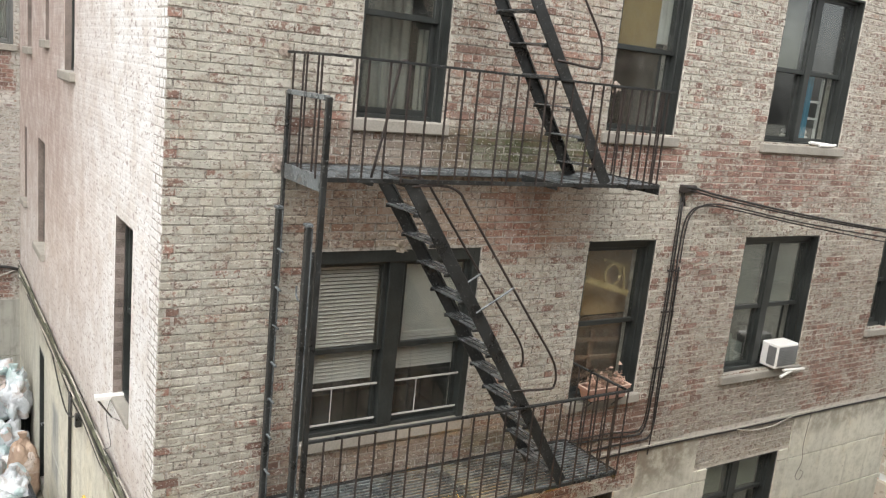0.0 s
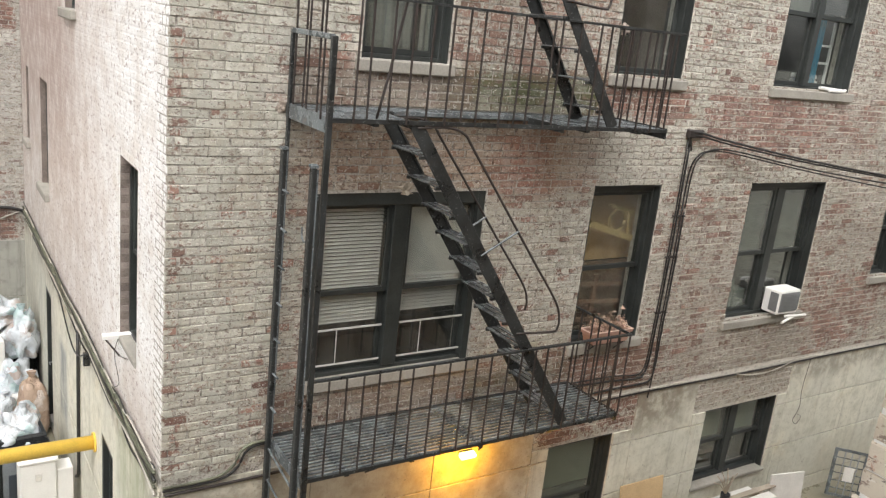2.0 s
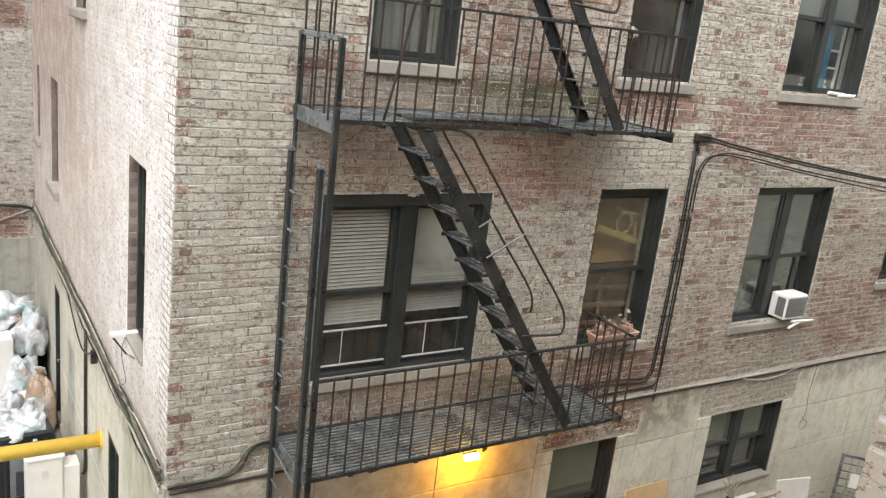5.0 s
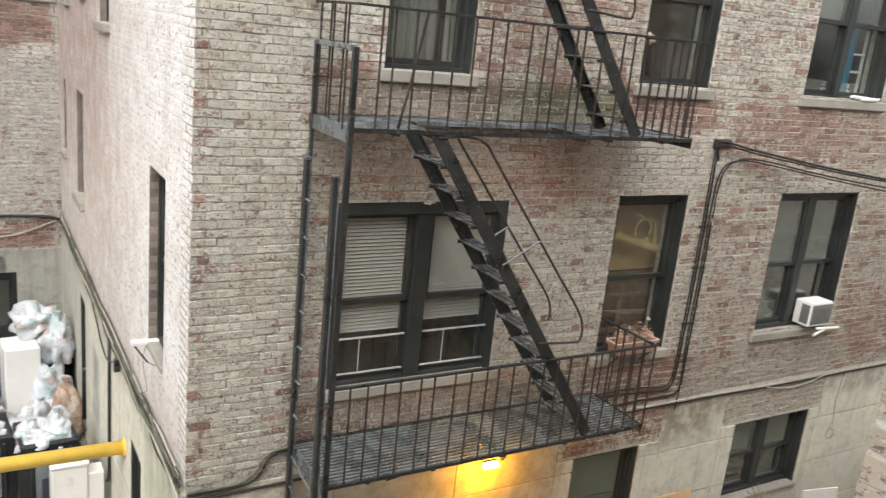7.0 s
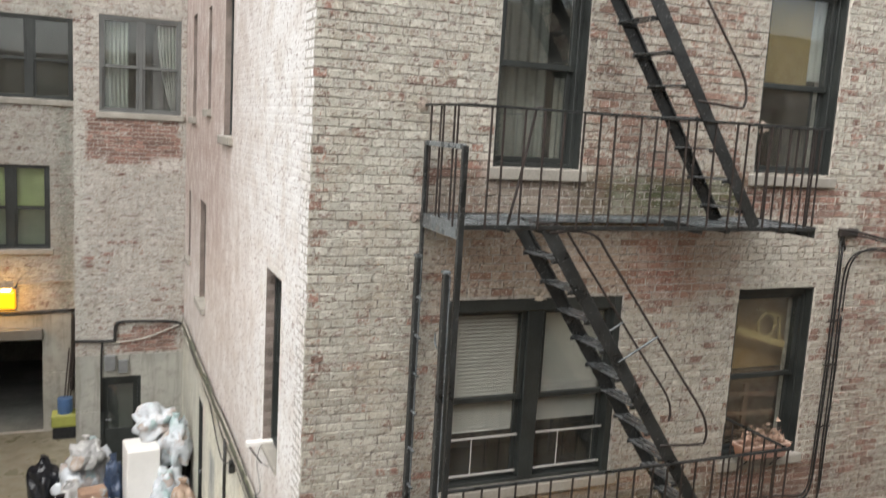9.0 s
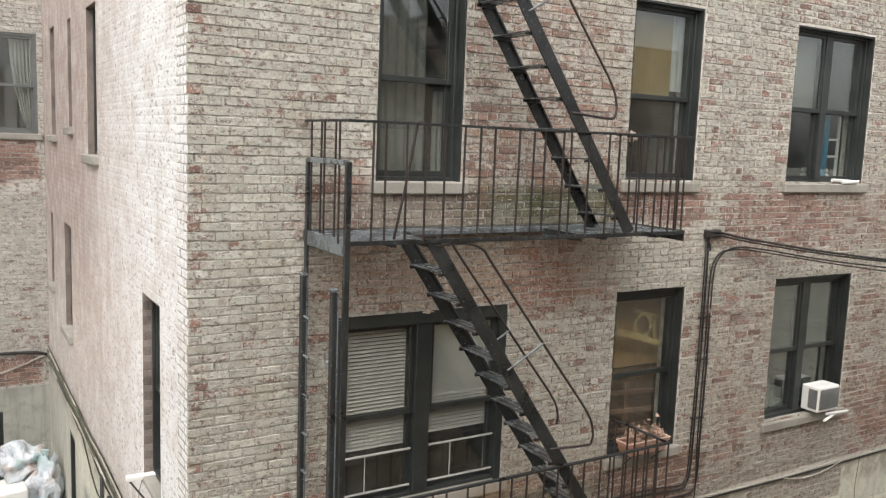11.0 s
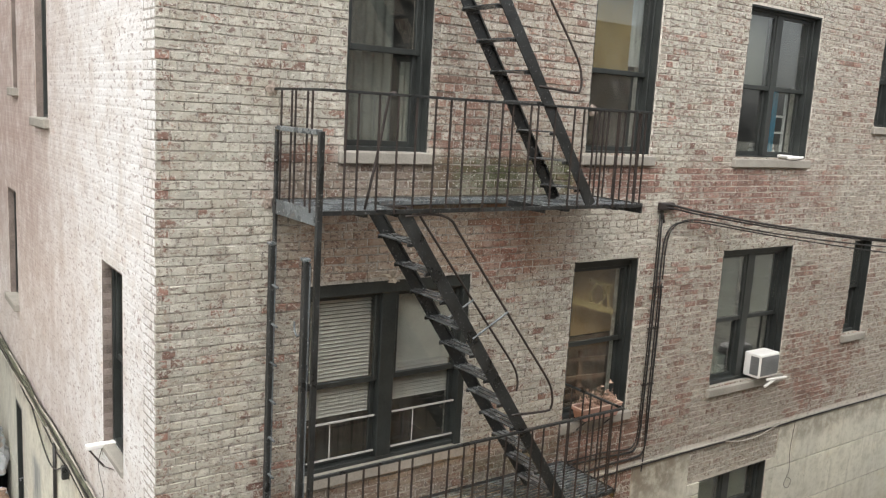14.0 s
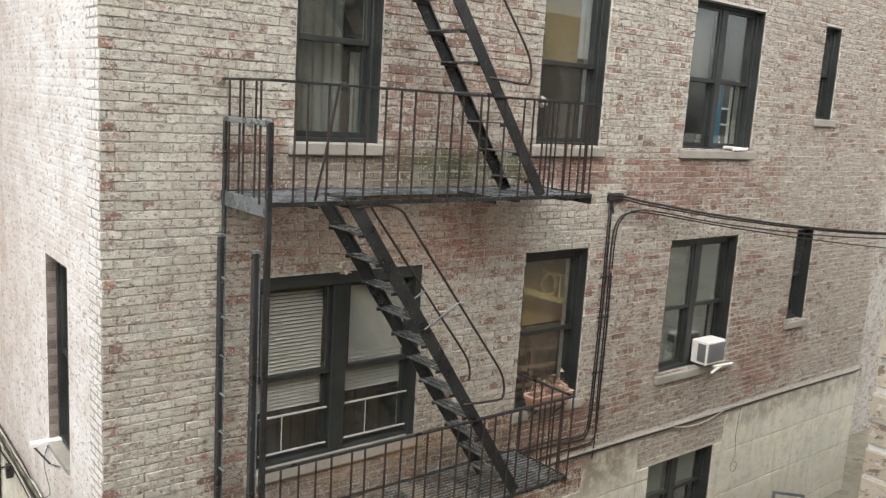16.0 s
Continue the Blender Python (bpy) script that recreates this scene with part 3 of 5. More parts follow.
facade_holes = {
    "u1": (1.60, 2.47, 6.62, 8.52), "u2": (4.50, 5.52, 6.64, 8.52), "u3": (7.11, 8.66, 6.64, 8.52), "u4": (10.30, 10.78, 7.15, 8.52),
    "w1": (1.25, 3.08, 3.66, 5.45), "w2": (4.49, 5.52, 3.62, 5.48), "w3": (7.10, 8.65, 3.64, 5.48), "w4": (10.24, 10.76, 4.02, 5.50),
    "g2": (4.40, 5.43, 0.75, 2.36), "g3": (7.11, 8.64, 1.20, 2.36)}
side_holes = {
    "s1": (-1.75, -0.98, 3.62, 5.46), "s2": (-7.55, -6.75, 3.90, 5.55), "s3": (-9.35, -8.95, 4.30, 5.55),
    "s4": (-5.0, -4.22, 6.66, 8.50), "s5": (-6.76, -6.36, 7.0, 8.52), "s6": (-8.9, -8.3, 6.86, 8.6), "s7": (-2.6, -1.95, 0.25, 2.1), "s8": (-7.2, -6.6, 0.1, 2.34)}
back_holes = {"b1": (-1.52, -0.10, 6.86, 8.6), "b2": (-1.52, -0.79, 0.05, 1.86)}
far_holes = {"f1": (-3.9, -2.46, 3.95, 5.72), "f2": (-3.6, -1.99, 7.02, 8.69), "f3": (-5.6, -2.64, 0.02, 2.05)}

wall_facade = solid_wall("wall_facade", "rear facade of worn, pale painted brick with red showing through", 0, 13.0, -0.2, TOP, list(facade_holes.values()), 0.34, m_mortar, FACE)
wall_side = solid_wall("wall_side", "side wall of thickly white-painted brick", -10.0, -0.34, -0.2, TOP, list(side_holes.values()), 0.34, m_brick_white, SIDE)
wall_back = solid_wall("wall_back", "grey-painted brick wall across the end of the yard", -1.95, 0.0, -0.2, TOP, list(back_holes.values()), 0.34, m_mortar, BACK)
wall_far = solid_wall("wall_far", "set-back brick wall with a dark open doorway", -9.0, -1.6, -0.2, TOP, list(far_holes.values()), 0.34, m_mortar, BACK_FAR)
wall_return = tagged(part("wall_return", box(-1.95, -1.61, 10.34, 12.4, -0.2, TOP), m_mortar), "plain brick return between the yard walls", "wall", "", "structure")
HOME = pose(0, -6.9, 0, 0, 0, 180)
# unseen: pale for the windows to mirror, low to let sky light in
wall_home = solid_wall("wall_home", "plain brick wall behind the viewer with an open window", -0.2, 9.0, -0.2, 9.0, [(1.0, 2.6, 6.3, 8.0)], 0.3, m_brick_home, HOME)
WING = pose(0.26, 0, 0, 0, 0, -90)
wall_wing = solid_wall("wall_wing", "beige-painted brick side of a projecting wing", 5.55, 6.9, -0.2, 9.0, [], 0.3, m_mortar_white, WING)
wall_wing_front = tagged(part("wall_wing_front", box(0.57, 14.0, -5.85, -5.55, -0.2, 9.0), m_brick_home), "plain front of the projecting wing", "wall", "", "structure")
# two added, unseen walls: the tall one blocks sky, the low one lets it in
wall_yard = tagged(part("wall_yard", box(-7.8, -7.5, 4.0, 12.7, -0.2, 11.0), m_brick_back), "unseen brick wall added to darken the back of the yard", "wall", "", "structure")
wall_yard_low = tagged(part("wall_yard_low", box(-9.3, -9.0, -7.2, 4.0, -0.2, 3.2), m_brick_back), "unseen low wall added, leaving the left open to the sky", "wall", "", "structure")

# building mass behind the facade
roof = tagged(part("roof", box(0.0, 13.0, 0.0, 10.0, TOP, TOP + 0.25), m_ceiling), "flat dark roof", "roof", "", "structure")


def ground_mesh():
    bm = bmesh.new()
    xs = [-400, -60, -20, -9, -4, 0, 3, 5, 8, 11, 14, 20, 60, 400]
    ys = [-400, -60, -7, -3, 0, 3, 6, 9, 12, 20, 60, 400]
    h = lambda x: 0.0 if x < 1 else 0.55 * min(1, (x - 1) / 7.0)
    grid = [[bm.verts.new((x, y, h(x))) for x in xs] for y in ys]
    for r in range(len(ys) - 1):
        for c in range(len(xs) - 1):
            bm.faces.new((grid[r][c], grid[r][c + 1], grid[r + 1][c + 1], grid[r + 1][c]))
    return bm


ground = tagged(part("ground", ground_mesh(), m_ground), "wet brown concrete yard", "ground", "", "structure")

# ---- cement base of the walls ----
BASE_TOP = 2.86
parge_holes = [facade_holes["g2"], facade_holes["g3"], (4.15, 5.75, 2.36, 2.9), (6.85, 8.85, 2.36, 2.9)]


def panels(name, label, cols, rows, holes, m, seed):
    """Cement facing scored into large blocks, each a little proud of the next, on the wall's own frame."""
    rng = random.Random(seed)
    base = tagged(new(name), label, "wall base", "", "structure")
    base.matrix_basis = m
    cuts_a = sorted({*cols, *(h[0] for h in holes), *(h[1] for h in holes)})
    for z0, z1 in zip(rows, rows[1:]):
        for a0, a1 in zip(cuts_a, cuts_a[1:]):
            spans = [(z0, z1)]
            for h in holes:
                if h[0] < (a0 + a1) / 2 < h[1]:
                    spans = [s for f in spans for s in ((f[0], min(f[1], h[2])), (max(f[0], h[3]), f[1])) if s[1] - s[0] > 0.01]
            for s, e in spans:
                gl = 0.004 if a0 in cols else 0.0
                gr = 0.004 if a1 in cols else 0.0
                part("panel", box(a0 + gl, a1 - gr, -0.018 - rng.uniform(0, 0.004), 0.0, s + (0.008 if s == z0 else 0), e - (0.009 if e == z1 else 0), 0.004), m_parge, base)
    return base


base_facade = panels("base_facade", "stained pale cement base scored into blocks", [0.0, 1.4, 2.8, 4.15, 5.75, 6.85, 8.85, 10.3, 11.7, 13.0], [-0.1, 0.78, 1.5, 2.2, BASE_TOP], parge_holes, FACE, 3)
base_side = panels("base_side", "stained pale cement base of the side wall", [-10, -8.2, -6.6, -5.1, -3.7, -1.6, 0.0], [-0.1, 1.2, BASE_TOP - 0.02], [side_holes["s7"], side_holes["s8"]], SIDE, 4)
base_back = panels("base_back", "grey cement base of the yard wall", [-1.95, -1.0, 0.0], [-0.1, 1.2, 2.3], [back_holes["b2"]], BACK, 5)
base_far = panels("base_far", "grey cement base round the open doorway", [-9.0, -6.0, -4.0, -1.98], [-0.1, 1.3, 2.6], [far_holes["f3"]], BACK_FAR, 6)
for b in (*base_back.children, *base_far.children):
    b.data.materials[0] = m_cement


# ---- windows ----
def blind(name, label, x0, x1, z0, z1, y, m, material=None, pitch=0.035, tilt=28):
    t = thing(name, label, "blind", "", "", m)
    part("headrail", box(x0, x1, y - 0.012, y + 0.012, z1, z1 + 0.025), material or m_blind, t)
    n = int((z1 - z0) / pitch)
    me = None
    for k in range(n):
        if me is None:
            bm = box(x0, x1, -0.017, 0.017, -0.0012, 0.0012)
            o = part("slat", bm, material or m_blind, t)
            me = o.data
        else:
            o = new("slat", me)
            o.parent = t
        o.matrix_basis = pose(0, y, z1 - 0.02 - k * pitch, tilt)
    return t


def cloth(x0, x1, z0, z1, y, folds, depth, taper=0.0):
    """A hanging cloth with folds, gathered towards one side at the foot by taper."""
    bm = bmesh.new()
    n, k = 10 * folds, 8
    g = []
    for r in range(k + 1):
        t = r / k
        row = []
        for c in range(n + 1):
            s = c / n
            xx = x0 + (x1 - x0) * s
            xx += taper * t * t * (1 - s)
            row.append(bm.verts.new((xx, y + depth * math.sin(s * folds * 2 * math.pi + 0.4 * math.sin(3 * t)), z1 + (z0 - z1) * t)))
        g.append(row)
    for r in range(k):
        for c in range(n):
            bm.faces.new((g[r][c], g[r][c + 1], g[r + 1][c + 1], g[r + 1][c]))
    bmesh.ops.solidify(bm, geom=bm.faces[:], thickness=0.003)
    return bm


def sash_set(win, x0, x1, z0, z1, y, frame_m, meet=0.48, fw=0.045, panes=True):
    """A double-hung pair of sashes: the upper one stands outside the lower one."""
    zm = z0 + (z1 - z0) * meet
    for nm, a, b, yy in (("upper_sash", zm - 0.02, z1, y - 0.022), ("lower_sash", z0, zm + 0.02, y + 0.022)):
        bm = bmesh.new()
        add_box(bm, x0, x0 + fw, yy - 0.018, yy + 0.018, a, b, 0.003)
        add_box(bm, x1 - fw, x1, yy - 0.018, yy + 0.018, a, b, 0.003)
        add_box(bm, x0 + fw, x1 - fw, yy - 0.017, yy + 0.017, b - fw * 0.9, b, 0.003)
        add_box(bm, x0 + fw, x1 - fw, yy - 0.017, yy + 0.017, a, a + fw * 1.15, 0.003)
        s = part(nm, bm, frame_m, win)
        p = part("pane", box(x0 + fw - 0.004, x1 - fw + 0.004, yy - 0.002, yy + 0.002, a + fw * 1.1, b - fw * 0.85), m_glass, s)
        p.visible_shadow = False


def window(name, label, hole, m, pair=False, deep=0.11, frame_m=None, sill=(0.06, 0.06), sill_m=None, lintel=0.05, jamb=0.06, meet=0.48, room=1.3, mullion=0.13, sill_h=0.10, inset=0.012, reveal=None):
    x0, x1, z0, z1 = hole
    fm = frame_m or m_glass_frame
    w = tagged(new(name), label, "window", "", "structure")
    w.matrix_basis = m
    bm = bmesh.new()
    add_box(bm, x0, x0 + jamb, inset, deep + 0.08, z0, z1, 0.004)
    add_box(bm, x1 - jamb, x1, inset, deep + 0.08, z0, z1, 0.004)
    add_box(bm, x0 + jamb, x1 - jamb, inset + 0.002, deep + 0.08, z1 - lintel, z1, 0.004)
    add_box(bm, x0 + jamb, x1 - jamb, deep - 0.06, deep + 0.08, z0, z0 + 0.05, 0.004)
    part("window_frame", bm, fm, w)
    if reveal:
        bm = bmesh.new()
        add_box(bm, x0, x0 + 0.02, 0.008, inset - 0.002, z0, z1)
        add_box(bm, x1 - 0.02, x1, 0.008, inset - 0.002, z0, z1)
        add_box(bm, x0 + 0.02, x1 - 0.02, 0.010, inset - 0.002, z1 - 0.02, z1)
        part("reveal", bm, reveal, w)
    inner = [(x0 + jamb, x1 - jamb)]
    if pair:
        xm = (x0 + x1) / 2
        part("mullion", box(xm - mullion / 2, xm + mullion / 2, inset + 0.02, deep + 0.07, z0 + 0.05, z1 - lintel, 0.006), fm, w)
        inner = [(x0 + jamb, xm - mullion / 2), (xm + mullion / 2, x1 - jamb)]
    for a, b in inner:
        sash_set(w, a, b, z0 + 0.05, z1 - lintel, deep, fm, meet)
    if sill:
        bm = box(x0 - sill[0], x1 + sill[0], -sill[1], 0.10, z0 - sill_h, z0 + 0.012, 0.012)
        part("window_sill", bm, sill_m or m_sill, w, "weathered pale stone sill")
    bm = bmesh.new()
    y0, y1 = 0.35, 0.35 + room
    e = 0.3
    for q in (((x0 - e, y1, z0 - e), (x1 + e, y1, z0 - e), (x1 + e, y1, z1 + e), (x0 - e, y1, z1 + e)),
              ((x0 - e, y0, z0 - e), (x0 - e, y1, z0 - e), (x0 - e, y1, z1 + e), (x0 - e, y0, z1 + e)),
              ((x1 + e, y0, z0 - e), (x1 + e, y0, z1 + e), (x1 + e, y1, z1 + e), (x1 + e, y1, z0 - e)),
              ((x0 - e, y0, z1 + e), (x0 - e, y1, z1 + e), (x1 + e, y1, z1 + e), (x1 + e, y0, z1 + e)),
              ((x0 - e, y0, z0 - e), (x1 + e, y0, z0 - e), (x1 + e, y1, z0 - e), (x0 - e, y1, z0 - e))):
        bm.faces.new([bm.verts.new(c) for c in q])
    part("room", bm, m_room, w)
    return w


H = facade_holes
window("window_1", "dark double-hung window behind the upper balcony", H["u1"], FACE, deep=0.165, inset=0.09, reveal=m_glass_frame, jamb=0.055, lintel=0.07)
window("window_2", "dark double-hung window with an amber shade", H["u2"], FACE, deep=0.165, inset=0.09, reveal=m_glass_frame, jamb=0.04)
window("window_3", "pair of dark sash windows with a blue cloth inside", H["u3"], FACE, pair=True, deep=0.165, inset=0.09, reveal=m_glass_frame, jamb=0.045, mullion=0.10)
window("window_4", "narrow dark window high on the facade", H["u4"], FACE, deep=0.165, inset=0.09, reveal=m_glass_frame, jamb=0.03)
window("window_5", "wide pair of dark sash windows with blinds", H["w1"], FACE, pair=True, lintel=0.12, jamb=0.075, mullion=0.16)
window("window_6", "dark sash window over the planter", H["w2"], FACE, deep=0.165, inset=0.09, reveal=m_glass_frame, jamb=0.04, lintel=0.10)
window("window_7", "pair of dark sash windows with an air conditioner", H["w3"], FACE, pair=True, deep=0.165, inset=0.09, reveal=m_glass_frame, jamb=0.045, lintel=0.09)
window("window_8", "narrow dark window with a stone sill", H["w4"], FACE, deep=0.165, inset=0.09, reveal=m_glass_frame, jamb=0.03)
window("window_9", "ground-floor sash window with a green shade", H["g2"], FACE, deep=0.165, inset=0.09, reveal=m_glass_frame, jamb=0.05, sill=None)
window("window_10", "pair of ground-floor sash windows with green shades", H["g3"], FACE, pair=True, deep=0.165, inset=0.09, reveal=m_glass_frame, jamb=0.05, meet=0.5, sill=(0.02, 0.05), sill_h=0.05)
S = side_holes
window("window_11", "tall dark window in the white side wall", S["s1"], SIDE, deep=0.16, inset=0.095, reveal=m_reveal, frame_m=m_glass_frame, jamb=0.05, sill=(0.0, 0.02), sill_m=m_sill, sill_h=0.06)
reveal_bricks = {}
for k in range(24):
    z = S["s1"][2] + 0.014 + 0.075 * k
    pick = k % 2
    if pick not in reveal_bricks:
        o = part("brick", box(0.020, 0.026, 0.010, 0.055 + 0.030 * pick, 0.004, 0.069, 0.003), (m_reveal, m_reveal_pale)[pick], bpy.data.objects["window_11"])
        reveal_bricks[pick] = o.data
    else:
        o = new("brick", reveal_bricks[pick])
        o.parent = bpy.data.objects["window_11"]
    o.location = (S["s1"][0], 0.0, z)
for i, key in enumerate(("s2", "s3", "s4", "s5", "s6")):
    window(f"window_{12 + i}", "dark window in the white side wall", S[key], SIDE, deep=0.15, inset=0.085, reveal=m_reveal, frame_m=m_glass_frame, jamb=0.05, sill=(0.08, 0.07), sill_m=m_sill)
window("window_17", "pair of grey sash windows with sheer curtains", back_holes["b1"], BACK, pair=True, frame_m=m_frame_grey, deep=0.07, mullion=0.07, jamb=0.05)
window("window_18", "pair of sash windows with lime shades", far_holes["f1"], BACK_FAR, pair=True, frame_m=m_glass_frame, deep=0.07)
window("window_19", "dark pair of sash windows high on the set-back wall", far_holes["f2"], BACK_FAR, pair=True, frame_m=m_glass_frame, deep=0.07)


def yard_door(name, label, hole, m):
    x0, x1, z0, z1 = hole
    d = tagged(new(name), label, "door", "", "structure")
    d.matrix_basis = m
    bm = bmesh.new()
    add_box(bm, x0, x0 + 0.06, -0.012, 0.1, z0, z1, 0.004)
    add_box(bm, x1 - 0.06, x1, -0.012, 0.1, z0, z1, 0.004)
    add_box(bm, x0 + 0.06, x1 - 0.06, -0.010, 0.1, z1 - 0.07, z1, 0.004)
    part("door_frame", bm, m_glass_frame, d)
    bm = bmesh.new()
    a, b = x0 + 0.06, x1 - 0.06
    add_box(bm, a, b, 0.05, 0.09, z0, z0 + 0.75, 0.004)
    add_box(bm, a, a + 0.08, 0.05, 0.09, z0 + 0.75, z1 - 0.07, 0.004)
    add_box(bm, b - 0.08, b, 0.05, 0.09, z0 + 0.75, z1 - 0.07, 0.004)
    add_box(bm, a + 0.08, b - 0.08, 0.05, 0.09, z1 - 0.17, z1 - 0.07, 0.004)
    leaf = part("door_leaf", bm, m_glass_frame, d)
    part("pane", box(a + 0.07, b - 0.07, 0.065, 0.07, z0 + 0.74, z1 - 0.16), m_glass, leaf).visible_shadow = False
    part("door_handle", tube([(a + 0.05, 0.05, z0 + 0.95), (a + 0.05, 0.0, z0 + 0.95), (a + 0.14, 0.0, z0 + 0.95)], 0.009), m_steel, leaf)
    # dark sheet in place of the unlit space behind the door
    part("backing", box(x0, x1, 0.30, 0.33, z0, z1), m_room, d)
    return d


yard_door("door_1", "dark glazed yard door", back_holes["b2"], BACK)
yard_door("door_2", "dark door low in the white side wall", S["s7"], SIDE)
yard_door("door_3", "narrow dark door in the cement base", S["s8"], SIDE)

# its floor and walls carry the gloom in their colour
# the open doorway at the back: a dark passage
passage = bmesh.new()
add_box(passage, -5.9, -5.8, 12.74, 18.0, 0.0, 2.6)
add_box(passage, -2.5, -2.4, 12.74, 18.0, 0.0, 2.6)
add_box(passage, -5.8, -2.5, 17.9, 18.0, 0.0, 2.6)
add_box(passage, -5.8, -2.5, 12.74, 17.9, 2.5, 2.6)
add_box(passage, -5.8, -2.5, 12.45, 17.9, 0.005, 0.03)
tagged(part("passage", passage, m_passage), "dark covered passage behind the open doorway", "passage", "", "structure")
tagged(part("shutter_housing", box(-5.65, -2.62, 12.20, 12.375, 2.06, 2.30, 0.02), m_frame_grey), "grey roll-down shutter housing above the doorway", "shutter")

# ---- shades, blinds and curtains ----
blind("window_blind", "closed grey slatted blind behind the glass", 1.37, 2.05, 4.14, 5.27, 0.178, FACE, tilt=40)
tagged(part("roller_blind", cloth(2.27, 2.99, 4.56, 5.30, 0.172, 1, 0.004), m_shade), "cream roller shade pulled halfway down", "blind")
blind("window_blind", "grey slatted blind in the lower sash", 2.28, 2.98, 4.18, 4.56, 0.178, FACE, tilt=40)
for a, b in ((1.36, 2.06), (2.26, 2.99)):
    g = thing("window_guard", "thin white child guard across the lower sash", "window guard", "window guards")
    part("top_bar", box(a, b, 0.045, 0.057, 4.13, 4.147), m_guard, g)
    part("bottom_bar", box(a, b, 0.045, 0.057, 3.778, 3.794), m_guard, g)
    xx = a + (b - a) * 0.33
    part("upright", box(xx - 0.004, xx + 0.004, 0.048, 0.056, 3.795, 4.13), m_guard, g)
tagged(part("roller_blind", cloth(4.53, 5.30, 7.55, 8.47, 0.24, 2, 0.006), m_amber_cloth), "amber cloth shade in the upper sash", "blind")
tagged(part("curtain", cloth(5.31, 5.50, 7.64, 8.47, 0.25, 2, 0.008), m_curtain), "pale curtain edge beside the amber shade", "curtain")
# curtain grey also imitates the sky mirrored in the upper glass
tagged(part("curtain", cloth(1.62, 2.22, 6.66, 8.46, 0.27, 6, 0.015), m_dim_cloth), "grey curtain, full width to stand in for sky reflection too", "curtain")
tagged(part("curtain", cloth(2.30, 2.42, 6.68, 7.45, 0.27, 2, 0.012), m_pale_shade), "pale curtain drawn to the side of the window", "curtain")
# board added to carry the amber glow of the room
tagged(part("wooden_board", box(4.42, 5.75, 0.50, 0.515, 4.46, 5.60, 0.004), m_lamplit), "added board in the amber of the lamplit room", "board")
tagged(part("dark_board", box(4.42, 5.75, 0.48, 0.495, 3.55, 4.45, 0.004), m_brown_wood), "dark brown wooden board inside the window", "board")
# made-up shapes for the yellow-lit structure indoors
stool = thing("wooden_stool", "made-up wooden frame shapes, yellow from the room's warm lamplight", "stool")
part("seat_rail", bar((4.80, 0.32, 4.97), (5.50, 0.32, 4.76), 0.075, 0.04), m_ring, stool)
part("leg", bar((5.08, 0.32, 5.18), (5.46, 0.32, 5.08), 0.03, 0.03), m_ring, stool)
part("leg", bar((5.42, 0.34, 5.09), (5.46, 0.34, 4.80), 0.03, 0.03), m_ring, stool)
part("seat_ring", tube([(5.24 + 0.12 * math.cos(a), 0.33, 4.99 + 0.13 * math.sin(a)) for a in (2 * math.pi * k / 16 for k in range(17))], 0.020, 8), m_ring, stool, smooth=True)
part("hanger", bar((5.24, 0.32, 4.86), (5.24, 0.50, 4.86), 0.02, 0.02, (1, 0, 0)), m_ring, stool)
slats = thing("slatted_crate", "brown slatted crate behind the lower sash", "crate")
for z in (3.75, 3.97, 4.19):
    part("slat", bar((4.60, 0.34, z + 0.05), (5.50, 0.34, z), 0.05, 0.02), m_brown_cloth, slats)
part("upright", box(5.05, 5.11, 0.352, 0.38, 3.32, 4.32), m_brown_cloth, slats)
for a, b in ((7.19, 7.80), (7.97, 8.57)):
    tagged(part("roller_blind", cloth(a, b, 4.52, 5.40, 0.24, 2, 0.004), m_grey_cloth), "grey cloth shade in the upper sash", "blind", "grey blinds")
tagged(part("curtain", cloth(8.02, 8.24, 6.72, 7.56, 0.24, 3, 0.012), m_blue), "blue cloth hanging inside the window", "curtain")
tagged(part("roller_blind", cloth(7.16, 7.83, 7.58, 8.47, 0.24, 1, 0.004), m_pale_shade), "grey shade behind the upper sash", "blind")
# added sheet: darkens the right upper pane where no shade hangs
tagged(part("roller_blind", cloth(7.96, 8.62, 7.60, 8.47, 0.24, 1, 0.004), m_unlit_sheet), "dark sheet added to keep the upper sash unlit", "blind")
rackset = thing("towel_rack", "pale rack with folded white towels behind the glass", "rack")
for x in (8.27, 8.62):
    part("upright", box(x, x + 0.03, 0.36, 0.39, 6.34, 7.52), m_curtain, rackset)
for z in (6.98, 7.20):
    part("rail", box(8.30, 8.62, 0.365, 0.385, z, z + 0.03), m_curtain, rackset)
part("shelf", box(8.10, 8.66, 0.40, 0.62, 6.52, 6.548), m_curtain, rackset)
for k in range(4):
    tagged(part("folded_towel", box(8.16 + 0.02 * k, 8.58 - 0.03 * (k % 2), 0.41, 0.60, 6.55 + 0.075 * k, 6.615 + 0.075 * k, 0.02), m_curtain), "folded white towel in a stack", "towel", "folded towels")
for x0, x1, z1 in ((7.22, 7.55, 4.10), (7.58, 7.80, 3.95)):
    tagged(part("storage_box", box(x0, x1, 0.28, 0.50, 3.34, z1, 0.01), m_grey_cloth), "grey storage box behind the glass", "box", "storage boxes")
tagged(part("roller_blind", cloth(10.33, 10.75, 7.85, 8.47, 0.24, 1, 0.004), m_green_shade), "pale green shade in the narrow window", "blind")
tagged(part("roller_blind", cloth(10.27, 10.73, 4.85, 5.44, 0.24, 1, 0.004), m_grey_cloth), "grey shade in the narrow window", "blind")
tagged(part("roller_blind", cloth(4.43, 5.40, 1.62, 2.31, 0.24, 2, 0.004), m_green_shade), "dull green shade in the ground-floor window", "blind")
